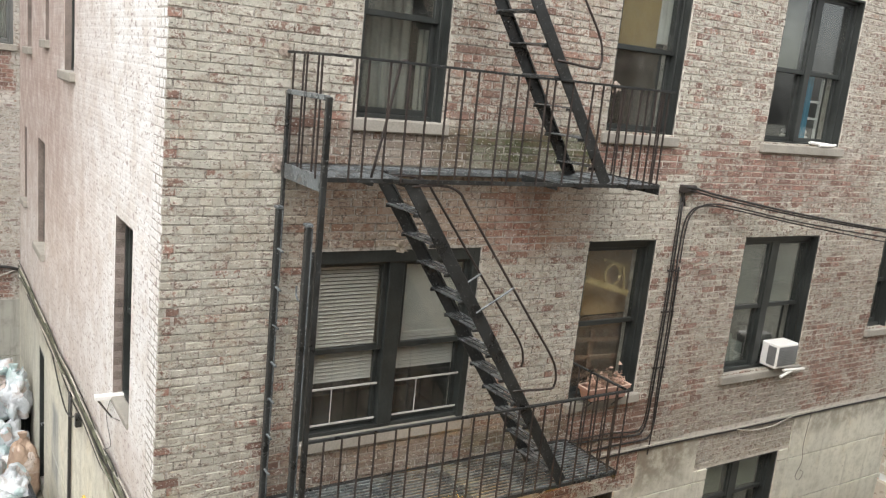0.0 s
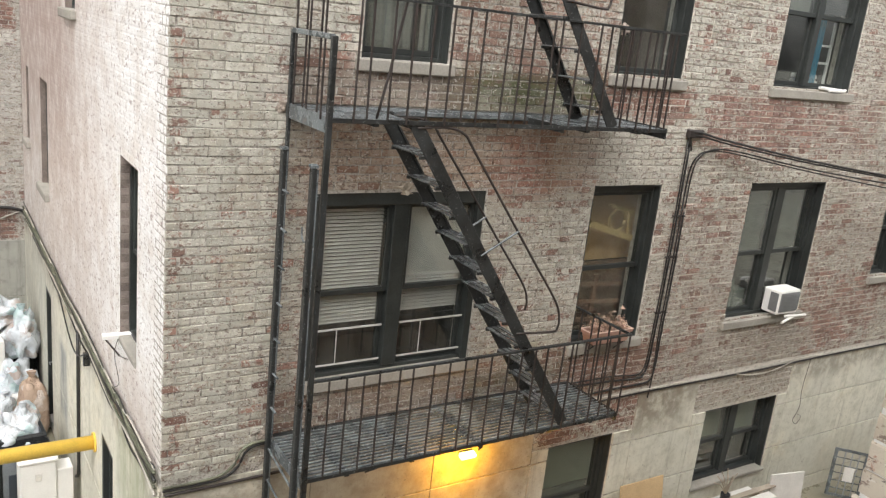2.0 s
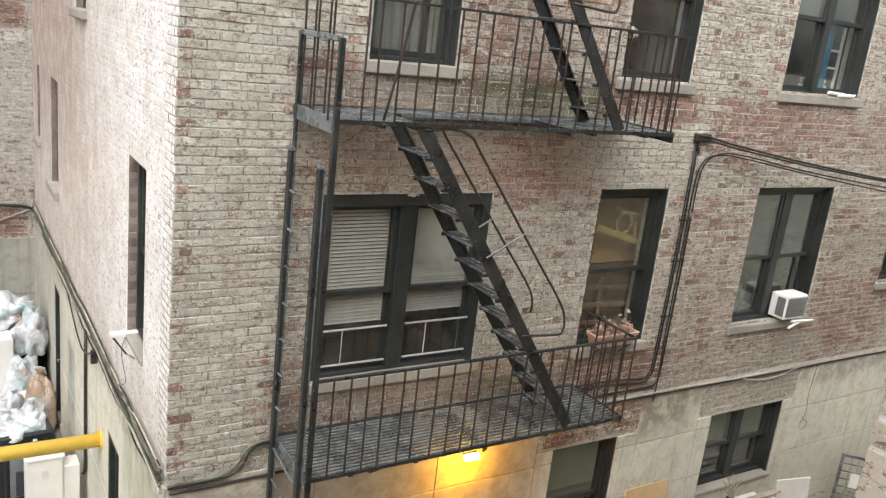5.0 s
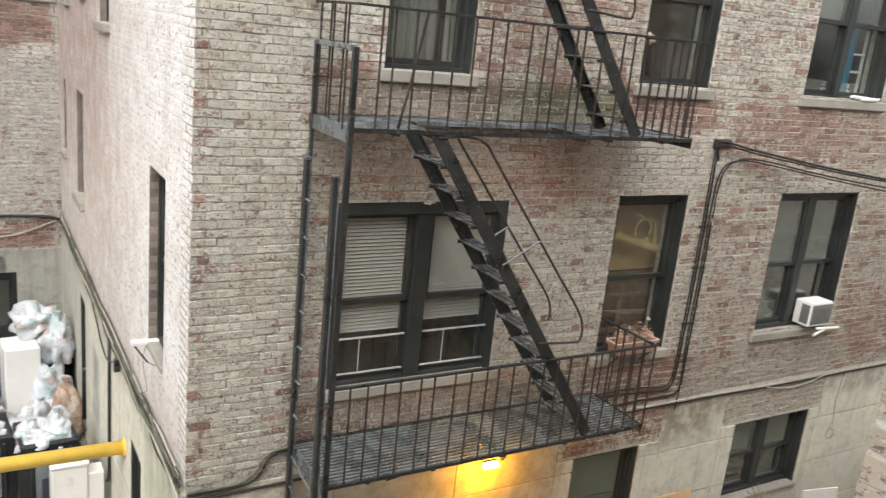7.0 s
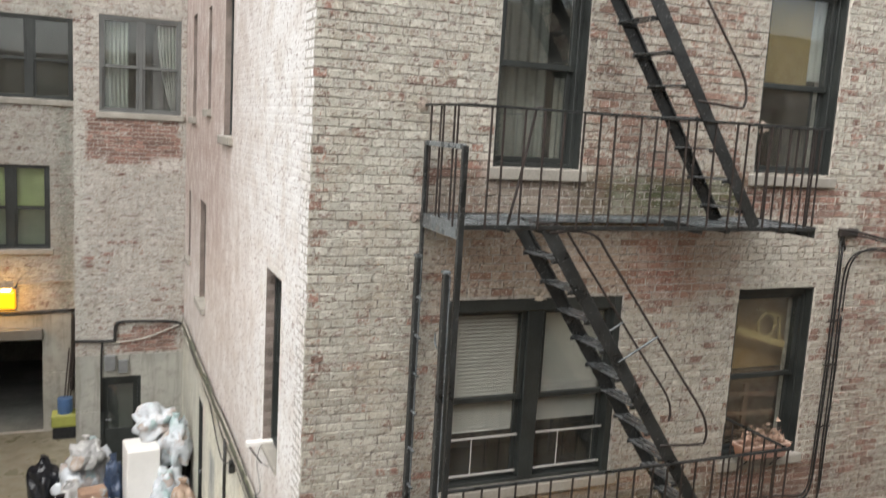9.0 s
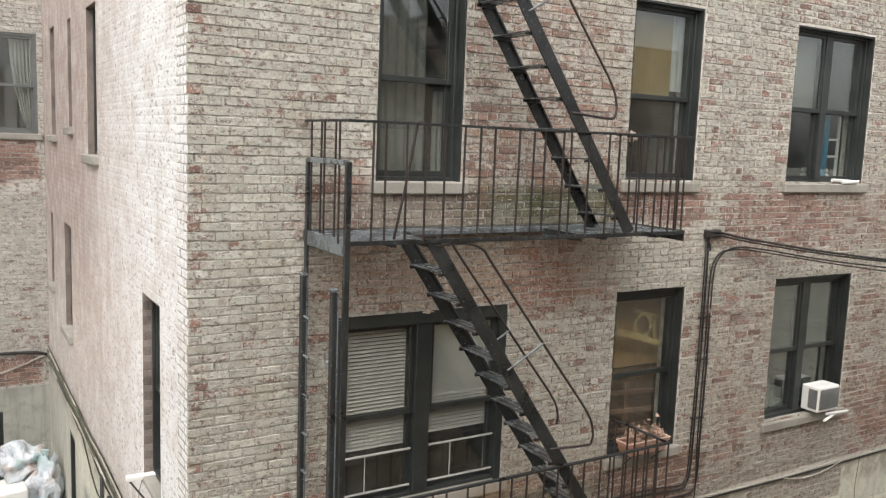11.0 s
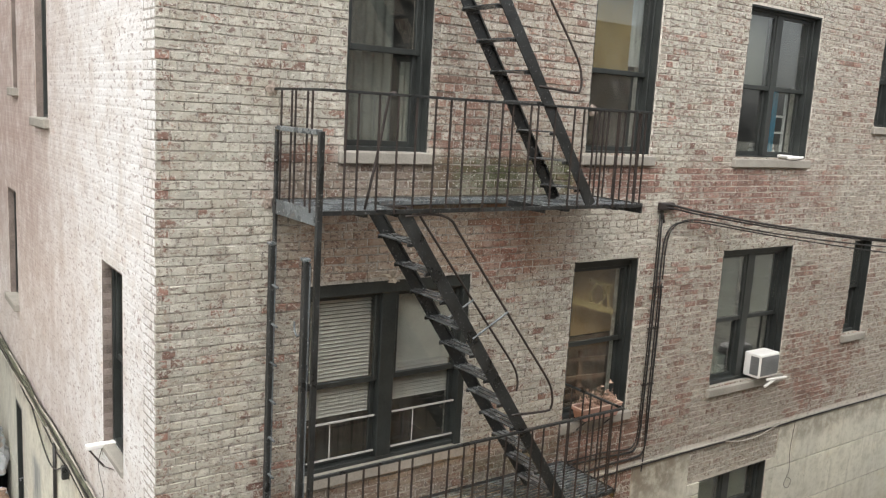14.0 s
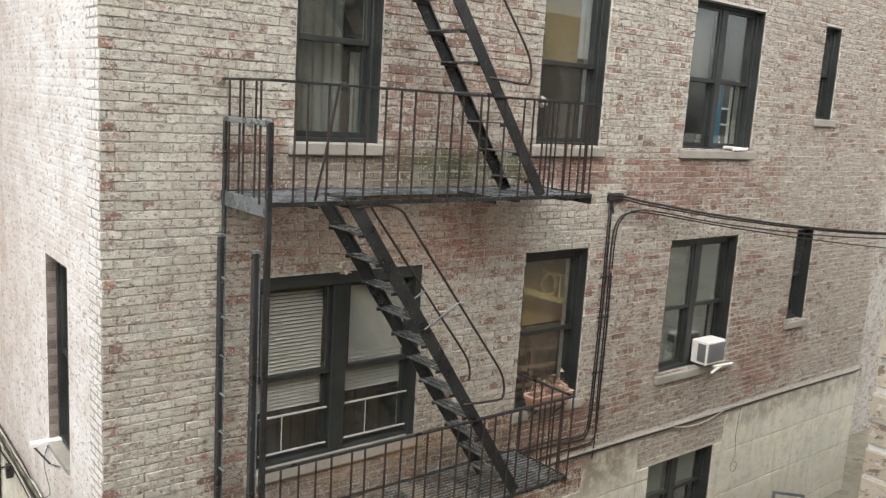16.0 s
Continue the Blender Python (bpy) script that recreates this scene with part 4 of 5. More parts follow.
blind("window_blind", "green slatted blind in the lower sash", 4.44, 5.39, 0.85, 1.55, 0.28, FACE, m_grey_cloth)
for a, b in ((7.20, 7.79), (7.96, 8.55)):
    tagged(part("roller_blind", cloth(a, b, 1.78, 2.31, 0.24, 2, 0.004), m_green_shade), "dull green shade in the ground-floor window", "blind", "green blinds")
tagged(part("curtain", cloth(-1.44, -1.02, 6.95, 8.5, 10.16, 6, 0.02), m_curtain), "white sheer curtain drawn aside", "curtain", "sheer curtains")
tagged(part("curtain", cloth(-0.52, -0.16, 6.95, 8.5, 10.16, 6, 0.02, 0.25), m_curtain), "white sheer curtain drawn aside", "curtain", "sheer curtains")
for a, b in ((-3.83, -3.27), (-3.10, -2.53)):
    tagged(part("roller_blind", cloth(a, b, 4.85, 5.66, 12.55, 2, 0.004), m_lit_shade), "lime shade half drawn", "blind", "lime blinds")
    tagged(part("roller_blind", cloth(a, b, 4.02, 4.83, 12.60, 2, 0.004), m_green_shade), "dull green shade in the lower sash", "blind", "dull green blinds")

# ---- fire escape ----
FX0, FX1, FY, SY = 0.95, 4.50, -0.85, -0.33      # ends, front edge, inner side of the stairs


def balcony(label, zf, x_hole, left_rail=True):
    """A grated iron balcony with its railing. x_hole: the stretch left open for the stair below."""
    t = thing("fire_escape_balcony", label, "balcony", "fire escape balconies")
    part("front_beam", box(FX0, FX1, FY - 0.012, FY, zf - 0.028, zf + 0.008, 0.002), m_iron, t)
    part("wall_beam", box(FX0, FX1, -0.06, -0.018, zf - 0.07, zf + 0.005, 0.002), m_iron, t)
    part("end_beam", box(FX0 - 0.012, FX0, FY, -0.03, zf - 0.11, zf + 0.012, 0.002), m_iron_wet, t)
    part("end_beam", box(FX1, FX1 + 0.012, FY, -0.03, zf - 0.09, zf + 0.012, 0.002), m_iron, t)
    n = 15
    pitch = (abs(FY) - 0.07) / n
    for k in range(n):
        y = FY + 0.012 + pitch * (k + 0.5)
        runs = [(FX0, FX1)]
        if x_hole and y < SY + 0.02:
            runs = [(FX0, x_hole[0]), (x_hole[1], FX1)]
        for a, b in runs:
            part("slat", box(a + 0.002, b - 0.002, y - 0.011, y + 0.011, zf - 0.014, zf + 0.004, 0.002), m_iron_wet, t)
    for xx in (1.35, 2.0, 2.75, 3.5, 4.15):
        if not (x_hole and x_hole[0] < xx < x_hole[1]):
            part("cross_bar", box(xx - 0.02, xx + 0.02, FY, -0.05, zf - 0.05, zf - 0.006), m_iron, t)
    if x_hole:
        part("hole_edge", box(x_hole[0], x_hole[0] + 0.01, FY, SY, zf - 0.06, zf + 0.004), m_iron, t)
        part("hole_edge", box(x_hole[0], x_hole[1], SY, SY + 0.008, zf - 0.025, zf + 0.004), m_iron_wet, t)
        part("hole_edge", box(x_hole[1] - 0.01, x_hole[1], FY, SY, zf - 0.06, zf + 0.004), m_iron, t)
    zr = zf + 0.90
    part("top_rail", box(FX0 - 0.02, FX1 + 0.02, FY - 0.022, FY + 0.012, zr - 0.010, zr + 0.010, 0.002), m_iron, t)
    if left_rail:
        part("end_rail", box(FX0 - 0.018, FX0 + 0.012, FY + 0.012, 0.0, zr - 0.010, zr + 0.010, 0.002), m_iron, t)
    part("end_rail", box(FX1 - 0.012, FX1 + 0.018, FY + 0.012, 0.0, zr - 0.010, zr + 0.010, 0.002), m_iron, t)
    me = None
    spots = [(FX0 + 0.164 * k, FY - 0.004) for k in range(1, 22)] + [(FX0, FY + 0.145 * k) for k in range(1, 6) if left_rail] + [(FX1 + 0.003, FY + 0.145 * k) for k in range(0, 6)]
    for x, y in spots:
        if me is None:
            o = part("picket", box(-0.0065, 0.0065, -0.0065, 0.0065, zf - 0.02, zr - 0.008), m_iron_rust, t)
            me = o.data
        else:
            o = new("picket", me)
            o.parent = t
        o.matrix_basis = pose(x, y, 0, random.uniform(-0.35, 0.35), random.uniform(-0.35, 0.35), 0)
    return t


ZU, ZL = 6.22, 3.20
upper = balcony("black iron fire-escape balcony with rusty pickets below the upper windows", ZU, (1.66, 3.22))
lower = balcony("black iron fire-escape balcony with a wet slatted floor", ZL, None, False)
for xx in (1.64, 3.75):
    part("bracket_stub", bar((xx, FY + 0.03, ZL - 0.03), (xx, FY + 0.20, ZL - 0.16), 0.05, 0.03, (1, 0, 0)), m_iron, lower)
    part("bracket_arm", bar((xx, FY + 0.20, ZL - 0.15), (xx, -0.02, ZL - 0.34), 0.03, 0.02, (1, 0, 0)), m_iron, lower)
part("prop_bar", tube([(1.60, FY + 0.03, ZU + 0.915), (1.553, FY + 0.04, ZU + 0.91), (1.54, FY + 0.05, ZU + 0.85), (1.46, FY + 0.05, ZU + 0.42), (1.375, FY + 0.06, ZU + 0.005)], 0.011, 6, 3), m_iron_rust, upper, smooth=True)


def stair(label, x_top, z_top, x_foot, z_foot, n, rails, top_cut=0.0):
    """A steep iron stair between two flat stringers with open treads."""
    t = thing("fire_escape_stair", label, "stair", "fire escape stairs")
    dx, dz = x_foot - x_top, z_foot - z_top
    for y, nm in ((FY + 0.01, "stringer"), (SY, "stringer")):
        part(nm, bar((x_top, y, z_top), (x_foot, y, z_foot), 0.115, 0.012), m_iron, t)
        part("stringer_flange", bar((x_top + 0.045, y + (0.012 if y < -0.5 else -0.012), z_top + 0.03), (x_foot + 0.045, y + (0.012 if y < -0.5 else -0.012), z_foot + 0.03), 0.018, 0.03), m_iron, t)
    for k in range(1, n + 1):
        s = k / (n + 0.6)
        x, z = x_top + dx * s, z_top + dz * s
        tr = part("tread", box(x - 0.100, x - 0.055, FY + 0.018, SY - 0.008, z - 0.005, z + 0.006, 0.002), m_tread, t)
        for a in (-0.035, 0.030):
            part("tread_bar", box(x + a, x + a + 0.045, FY + 0.018, SY - 0.008, z - 0.005, z + 0.006, 0.002), m_tread, tr)
        for y in (FY + 0.025, SY - 0.028):
            part("tread_angle", box(x - 0.10, x + 0.085, y, y + 0.02, z - 0.030, z - 0.006), m_iron, tr)
        for y in (FY + 0.018, SY - 0.008):
            part("bolt", box(x - 0.02, x + 0.02, y - 0.012, y + 0.012, z - 0.04, z - 0.01, 0.004), m_iron, tr)
    for y in rails:
        pts = [(x_top + 0.02, y, z_top - 0.03), (x_top + 0.30, y, z_top - 0.02), (x_top + 0.47, y, z_top - 0.07), (x_top + 0.58, y, z_top - 0.20)]
        low = (x_foot - 0.30, y, z_foot + 1.29)
        pts += [tuple(Vector(pts[-1]).lerp(Vector(low), f)) for f in (0.35, 0.7, 0.97)]
        pts += [(x_foot - 0.262, y, z_foot + 1.16), (x_foot - 0.268, y, z_foot + 1.06)]
        if y < -0.5:
            pts += [(x_foot - 0.33, y, z_foot + 1.03), (x_foot - 0.76, y, z_foot + 1.06)]
        rl = part("handrail", tube(pts, 0.0115, 6, 5), m_iron_rust, t, smooth=True)
        a = Vector((x_top + dx * 0.38, y, z_top + dz * 0.38))
        part("rail_stay", tube([a, a + Vector((0.375, -0.01, 0.21))], 0.010), m_iron_wet, t)
    return t


stair("steep black iron stair with wet open treads", 1.70, 6.20, 3.76, 3.22, 11, (FY + 0.005, SY))
stair("steep black iron stair rising from the upper balcony", 1.74, 9.20, 3.80, 6.22, 11, (FY + 0.005,))

for k, (x, z) in enumerate(((0.91, 6.20), (0.93, 7.12), (0.90, 3.20), (4.56, 7.12), (4.58, 3.16))):
    tagged(part("anchor_plaster", blob((0.11, 0.05, 0.12), 50 + k * 2.3, 0.3, 3, 0.1), m_anchor), "crumbling plaster round an iron wall anchor", "wall anchor", "wall anchors").location = (x, -0.012, z - 0.06)

# ---- drop ladder and its guides ----
guide = thing("ladder_guide", "tall black iron guide frame of the drop ladder", "ladder guide")
for y, w in ((-0.08, 0.020), (FY - 0.02, 0.032)):
    part("post", box(FX0 - w, FX0 + w * 0.4, y - 0.02, y + 0.02, 2.0, 6.82, 0.004), m_iron, guide)
part("tie_bar", box(FX0 - 0.03, FX0 + 0.01, FY, -0.12, 6.79, 6.83, 0.004), m_iron_wet, guide)
ladder = thing("drop_ladder", "black iron drop ladder hanging against its guide", "ladder")
for y, dx in ((-0.13, -0.045), (FY - 0.03, -0.105)):
    part("side_rail", box(FX0 + dx - 0.026, FX0 + dx + 0.014, y - 0.03, y + 0.03, 1.6, 5.86, 0.006), m_iron, ladder)
    part("rail_flange", box(FX0 + dx + 0.014, FX0 + dx + 0.022, y - 0.036, y - 0.022, 1.6, 5.85), m_iron_wet, ladder)
    part("rail_cap", box(FX0 + dx - 0.034, FX0 + dx + 0.022, y - 0.036, y + 0.036, 5.86, 5.885, 0.004), m_iron_wet, ladder)
for k in range(5):
    z = 1.9 + 0.31 * k
    part("rung", tube([(FX0 - 0.105, FY, z), (FX0 - 0.05, -0.155, z)], 0.011), m_iron_wet, ladder)
for k in range(7):
    z = 3.55 + 0.33 * k
    part("rung_stub", tube([(FX0 - 0.05, -0.155, z), (FX0 - 0.04, -0.25, z - 0.01)], 0.010), m_iron_wet, ladder)
tagged(part("ladder_hook", tube([(FX0 - 0.02, FY + 0.06, 5.62), (FX0 - 0.03, FY + 0.14, 5.35), (FX0 - 0.04, FY + 0.2, 5.22), (FX0 - 0.04, FY + 0.27, 5.24), (FX0 - 0.04, FY + 0.28, 5.32)], 0.008, 6, 4), m_iron_wet), "thin iron hook hanging beside the ladder guide", "hook")
tagged(part("pigeon_nest", blob((0.15, 0.08, 0.10), 3.0, 0.8, 3), m_twig), "dry clump of twigs and leaves on the window lintel", "nest").location = (2.10, -0.09, 5.455)

# ---- air conditioner ----
ac = thing("air_conditioner", "white window air conditioner with grey grilles", "air conditioner")
AX0, AX1, AZ0, AZ1, AY = 7.96, 8.40, 3.70, 4.03, -0.17
part("body", box(AX0, AX1, AY + 0.02, 0.10, AZ0, AZ1, 0.012), m_white, ac)
back = part("back_grille", box(AX0 + 0.03, AX1 - 0.03, AY + 0.008, AY + 0.02, AZ0 + 0.035, AZ1 - 0.03, 0.003), m_grille, ac)
for k in range(9):
    z = AZ0 + 0.06 + 0.024 * k
    part("fin", box(AX0 + 0.03, AX1 - 0.03, AY + 0.001, AY + 0.008, z, z + 0.010), m_grille, back)
sidegrille = part("side_grille", box(AX0 - 0.008, AX0, AY + 0.035, -0.01, AZ0 + 0.04, AZ1 - 0.035, 0.003), m_grille, ac)
for k in range(7):
    z = AZ0 + 0.07 + 0.028 * k
    part("fin", box(AX0 - 0.014, AX0 - 0.008, AY + 0.035, -0.01, z, z + 0.008), m_grille, sidegrille)
part("support_arm", tube([(8.05, AY - 0.03, 3.60), (8.33, AY - 0.01, 3.675)], 0.019), m_white, ac)
part("support_arm", tube([(8.12, AY - 0.01, 3.682), (8.54, AY - 0.03, 3.67)], 0.019), m_white, ac)

# ---- planter with dry plants ----
planter = thing("planter", "terracotta window box with dry brown plants", "planter")
bm = bmesh.new()
PX0, PX1, PZ = 4.60, 5.20, 3.70
rim = [(PX0, -0.22), (PX1, -0.22), (PX1, -0.03), (PX0, -0.03)]


def ring(bm, pts, z, cx, cy, k):
    return [bm.verts.new((cx + (x - cx) * k, cy + (y - cy) * k, z)) for x, y in pts]


cx, cy = (PX0 + PX1) / 2, -0.125
loops = [ring(bm, rim, PZ, cx, cy, 0.86), ring(bm, rim, PZ + 0.11, cx, cy, 0.97), ring(bm, rim, PZ + 0.11, cx, cy, 1.04), ring(bm, rim, PZ + 0.14, cx, cy, 1.05), ring(bm, rim, PZ + 0.14, cx, cy, 0.92), ring(bm, rim, PZ + 0.11, cx, cy, 0.9)]
for a, b in zip(loops, loops[1:]):
    for k in range(4):
        bm.faces.new((a[k], a[(k + 1) % 4], b[(k + 1) % 4], b[k]))
bm.faces.new(loops[0][::-1]), bm.faces.new(loops[-1])
part("pot", bm, m_terracotta, planter)
bm = bmesh.new()
add_box(bm, PX0 - 0.02, PX1 + 0.02, -0.232, -0.214, PZ + 0.142, PZ + 0.152, 0.002)
add_box(bm, PX0 - 0.02, PX1 + 0.02, -0.036, -0.018, PZ + 0.142, PZ + 0.152, 0.002)
add_box(bm, PX0 - 0.02, PX0, -0.214, -0.036, PZ + 0.142, PZ + 0.152, 0.002)
add_box(bm, PX1, PX1 + 0.02, -0.214, -0.036, PZ + 0.142, PZ + 0.152, 0.002)
part("rim", bm, m_rim, planter, "pale worn rim")
part("shelf_bracket", box(PX0 + 0.05, PX1 - 0.05, -0.2, -0.01, PZ - 0.012, PZ - 0.002), m_iron, planter)
for xx in (PX0 + 0.08, PX1 - 0.08):
    part("bracket_arm", bar((xx, -0.012, PZ - 0.2), (xx, -0.19, PZ - 0.014), 0.015, 0.015, (1, 0, 0)), m_iron, planter)
rng = random.Random(8)
bm = bmesh.new()
for k in range(170):
    p = Vector((rng.uniform(PX0 + 0.03, PX1 - 0.03), rng.uniform(-0.21, -0.04), PZ + 0.12 + abs(rng.gauss(0.03, 0.075))))
    r = rng.uniform(0.03, 0.056)
    vs = [bm.verts.new(p + Matrix.Rotation(rng.uniform(0, 6.3), 3, Vector((rng.gauss(0, 1), rng.gauss(0, 1), rng.gauss(0, 1))).normalized()) @ Vector(c)) for c in ((-r, 0, 0), (0, -0.5 * r, 0.3 * r), (r, 0, 0), (0, 0.5 * r, 0.3 * r))]
    bm.faces.new(vs)
part("dry_leaves", bm, m_leaf, planter, "curled dry brown leaves")

arm = thing("wall_bracket", "white bracket jutting from the side window over a bent wire", "bracket")
part("bar", box(-0.17, 0.20, 1.66, 1.74, 3.60, 3.645, 0.006), m_white, arm)
part("strut", bar((-0.14, 1.70, 3.595), (-0.02, 1.62, 3.43), 0.018, 0.012), m_iron_rust, arm)
part("strut", bar((-0.02, 1.62, 3.43), (0.0, 1.30, 3.52), 0.018, 0.012), m_iron_rust, arm)
part("wire", tube([(-0.03, 1.66, 3.60), (-0.05, 1.72, 3.40), (-0.03, 1.60, 3.15), (-0.05, 1.75, 3.02), (-0.03, 1.65, 2.90)], 0.0035, 5, 5), m_cable, arm)
handle = thing("sill_bracket", "small white bracket lying on the upper window sill", "bracket")
part("bar", tube([(8.00, -0.02, 6.700), (8.50, -0.04, 6.678)], 0.022), m_white, handle)
part("arm", tube([(8.16, -0.055, 6.672), (8.38, -0.058, 6.674), (8.54, -0.03, 6.690)], 0.017, 6, 3), m_white, handle)

# ---- lamps ----
def flood(name, label, at, m):
    t = thing(name, label, "lamp", "flood lamps", "", Matrix.Translation(at) @ m)
    part("housing", box(-0.09, 0.09, 0.03, 0.055, -0.04, 0.01, 0.008), m_iron, t)
    part("lens", box(-0.095, 0.095, -0.05, 0.03, -0.035, 0.012, 0.012), m_lamp, t)
    part("arm", tube([(0.13, 0.0, 0.03), (0.19, 0.03, 0.05), (0.2, 0.16, 0.06)], 0.014, 6, 4), m_iron, t)
    return t


flood("flood_lamp", "small wall lamp giving yellow light under the balcony", (3.12, -0.17, 2.64), pose(0, 0, 0, 18))
flood("flood_lamp", "small wall lamp giving yellow light over the doorway", (-3.29, 12.2, 3.15), pose(0, 0, 0, 18))
far_lamp = bpy.data.objects["flood_lamp.001"]
bm = box(-0.17, 0.17, -0.04, 0.13, -0.46, -0.045, 0.03)
part("refractor", bm, m_refractor, far_lamp, "amber glass lamp body")
for at, power in (((3.12, -0.30, 2.50), 24.0), ((-3.29, 11.86, 2.95), 18.0)):
    ld = bpy.data.lights.new("yellow_glow", "POINT")
    ld.energy, ld.color, ld.shadow_soft_size = power, (1.0, 0.44, 0.005), 0.06
    new("yellow_glow", ld).location = at

# ---- cables ----
def cable(label, pts, r, material=None, curve=6):
    return tagged(part("cable", tube(pts, r, 6, curve), material or m_cable, smooth=True), label, "cable", "wall cables")


UPRIGHTS = (                                           # x and z of each run
    ((5.77, 5.98), (5.78, 4.8), (5.765, 3.7), (5.755, 3.32), (5.71, 3.17), (5.60, 3.125), (5.2, 3.165), (4.6, 3.17)),
    ((5.82, 5.95), (5.83, 4.8), (5.815, 3.7), (5.80, 3.28), (5.74, 3.10), (5.60, 3.07), (5.2, 3.10), (4.6, 3.12)),
    ((5.88, 5.25), (5.885, 4.5), (5.88, 3.7), (5.90, 3.25), (5.905, 3.02), (5.89, 2.78)),
    ((5.93, 5.15), (5.94, 4.5), (5.93, 3.7), (5.93, 3.20), (5.88, 3.02), (5.72, 2.985), (5.3, 2.99), (4.7, 2.97)))
for k, run in enumerate(UPRIGHTS):
    cable("black cable clipped upright to the brick wall", [(x, -0.035 + 0.008 * (k % 2), z) for x, z in run], 0.009 + 0.003 * (k % 2))
    for z in (3.9, 4.6, 5.1):
        tagged(part("cable_clip", box(run[1][0] - 0.020, run[1][0] + 0.010, -0.050, -0.008, z, z + 0.016, 0.003), m_iron_rust), "small rusty clip holding the wall cable", "clip", "cable clips")
RUN = ((5.8, 0.0), (14.5, -1.9))
for k, (z0, z1, zm, r) in enumerate(((6.10, 5.62, -0.25, 0.014), (6.06, 5.59, -0.24, 0.011), (6.00, 5.62, -0.29, 0.010), (5.96, 5.15, -0.15, 0.009))):
    pts = []
    for f in (0, 0.06, 0.2, 0.4, 0.6, 0.8, 1.0):
        x, y = RUN[0][0] + (RUN[1][0] - RUN[0][0]) * f + 0.03 * k, RUN[0][1] + (RUN[1][1] - RUN[0][1]) * f - 0.06
        pts.append((x, y, z0 + (z1 - z0) * f + 4 * zm * f * (1 - f)))
    if k < 2:
        start = [(5.8 + 0.05 * k, -0.035, 5.93 - 0.05 * k)] + pts
    else:
        x = 5.88 + 0.05 * (k - 2)
        start = [(x, -0.03, 5.20), (x + 0.005, -0.035, 5.62), (x + 0.06, -0.05, 5.80), (x + 0.20, -0.07, 5.88)] + pts[1:]
    cable("black overhead cable running off from the wall", start, r)
tagged(part("cable_bracket", box(5.74, 5.98, -0.07, -0.005, 6.03, 6.12, 0.01), m_iron_rust), "rusty iron cable bracket on the wall", "bracket")
cable("pale cable running along the top of the cement base", [(4.6, -0.04, 2.93), (5.4, -0.045, 2.90), (6.2, -0.04, 2.90), (7.4, -0.04, 2.88), (9.0, -0.04, 2.90), (11, -0.04, 2.88), (12.95, -0.04, 2.86)], 0.009, m_cable_pale)
cable("dark cable running along the top of the cement base", [(4.6, -0.035, 2.86), (6.2, -0.035, 2.865), (8.0, -0.035, 2.85), (10.0, -0.035, 2.86), (12.95, -0.035, 2.84)], 0.012)
cable("pale cable sagging below the other", [(7.55, -0.045, 2.86), (7.9, -0.05, 2.80), (8.3, -0.05, 2.80), (8.75, -0.045, 2.88)], 0.009, m_cable_pale)
cable("thin wire hanging in a loop on the cement wall", [(9.2, -0.04, 2.86), (9.15, -0.045, 2.4), (9.2, -0.04, 2.1), (9.1, -0.045, 1.9), (9.2, -0.05, 1.82), (9.28, -0.045, 1.92), (9.18, -0.04, 1.98)], 0.0035)
cable("mossy conduit looping round the corner of the wall", [(0.0, -0.05, 2.88), (0.3, -0.05, 2.88), (0.5, -0.05, 2.90), (0.62, -0.05, 2.98), (0.68, -0.05, 3.1), (0.78, -0.05, 3.16), (0.95, -0.05, 3.17)], 0.013, m_cable_moss)
cable("dark cable looping round the corner of the wall", [(0.0, -0.045, 2.85), (0.3, -0.045, 2.85), (0.54, -0.045, 2.87), (0.66, -0.045, 2.95), (0.72, -0.045, 3.07), (0.80, -0.045, 3.13), (0.95, -0.045, 3.14)], 0.012)
cable("rusty pipe along the top of the cement base", [(0.02, -0.04, 2.80), (0.5, -0.04, 2.80), (1.1, -0.04, 2.81)], 0.014, m_iron_rust)
for k, (r, mm, dz) in enumerate(((0.018, m_cable, 0.02), (0.014, m_cable_pale, -0.06), (0.016, m_cable_moss, 0.09), (0.010, m_cable_pale, 0.13), (0.010, m_cable, -0.10), (0.014, m_cable_moss, 0.05), (0.008, m_cable, 0.16), (0.012, m_cable_moss, -0.03))):
    rng = random.Random(k + 20)
    cable("bundled cable along the base of the side wall", [(-0.045, y * 0.98 + 0.05, BASE_TOP + dz + rng.uniform(-0.04, 0.04)) for y in (0, 0.5, 1, 1.5, 2, 3, 4, 5, 6, 7, 8, 9, 10)], r, mm)
cable("thin wire sagging below the cable bundle", [(-0.05, 3.3, 2.78), (-0.06, 3.9, 2.50), (-0.06, 4.5, 2.48), (-0.05, 5.6, 2.78)], 0.010)
tagged(part("junction_box", box(-0.10, -0.03, 3.24, 3.31, 2.63, 2.79, 0.008), m_iron), "small black cable box under the side wall's cables", "box")
cable("black downpipe at the side wall", [(-0.05, 3.96, 2.80), (-0.05, 3.98, 1.8), (-0.05, 4.0, 0.9), (-0.05, 4.06, 0.72), (-0.05, 4.2, 0.62)], 0.022, curve=2)
cable("black pipe crossing the yard wall", [(0.0, 9.95, 2.85), (-0.25, 9.94, 2.92), (-0.6, 9.94, 2.94), (-1.1, 9.94, 2.95), (-1.24, 9.94, 2.88), (-1.26, 9.94, 2.62), (-1.3, 9.94, 2.58), (-1.95, 9.94, 2.60)], 0.030)
cable("pale pipe running down the yard wall", [(-0.1, 9.94, 2.85), (-0.7, 9.94, 2.62), (-1.2, 9.94, 2.55), (-1.5, 9.94, 2.57)], 0.016, m_cable_pale)
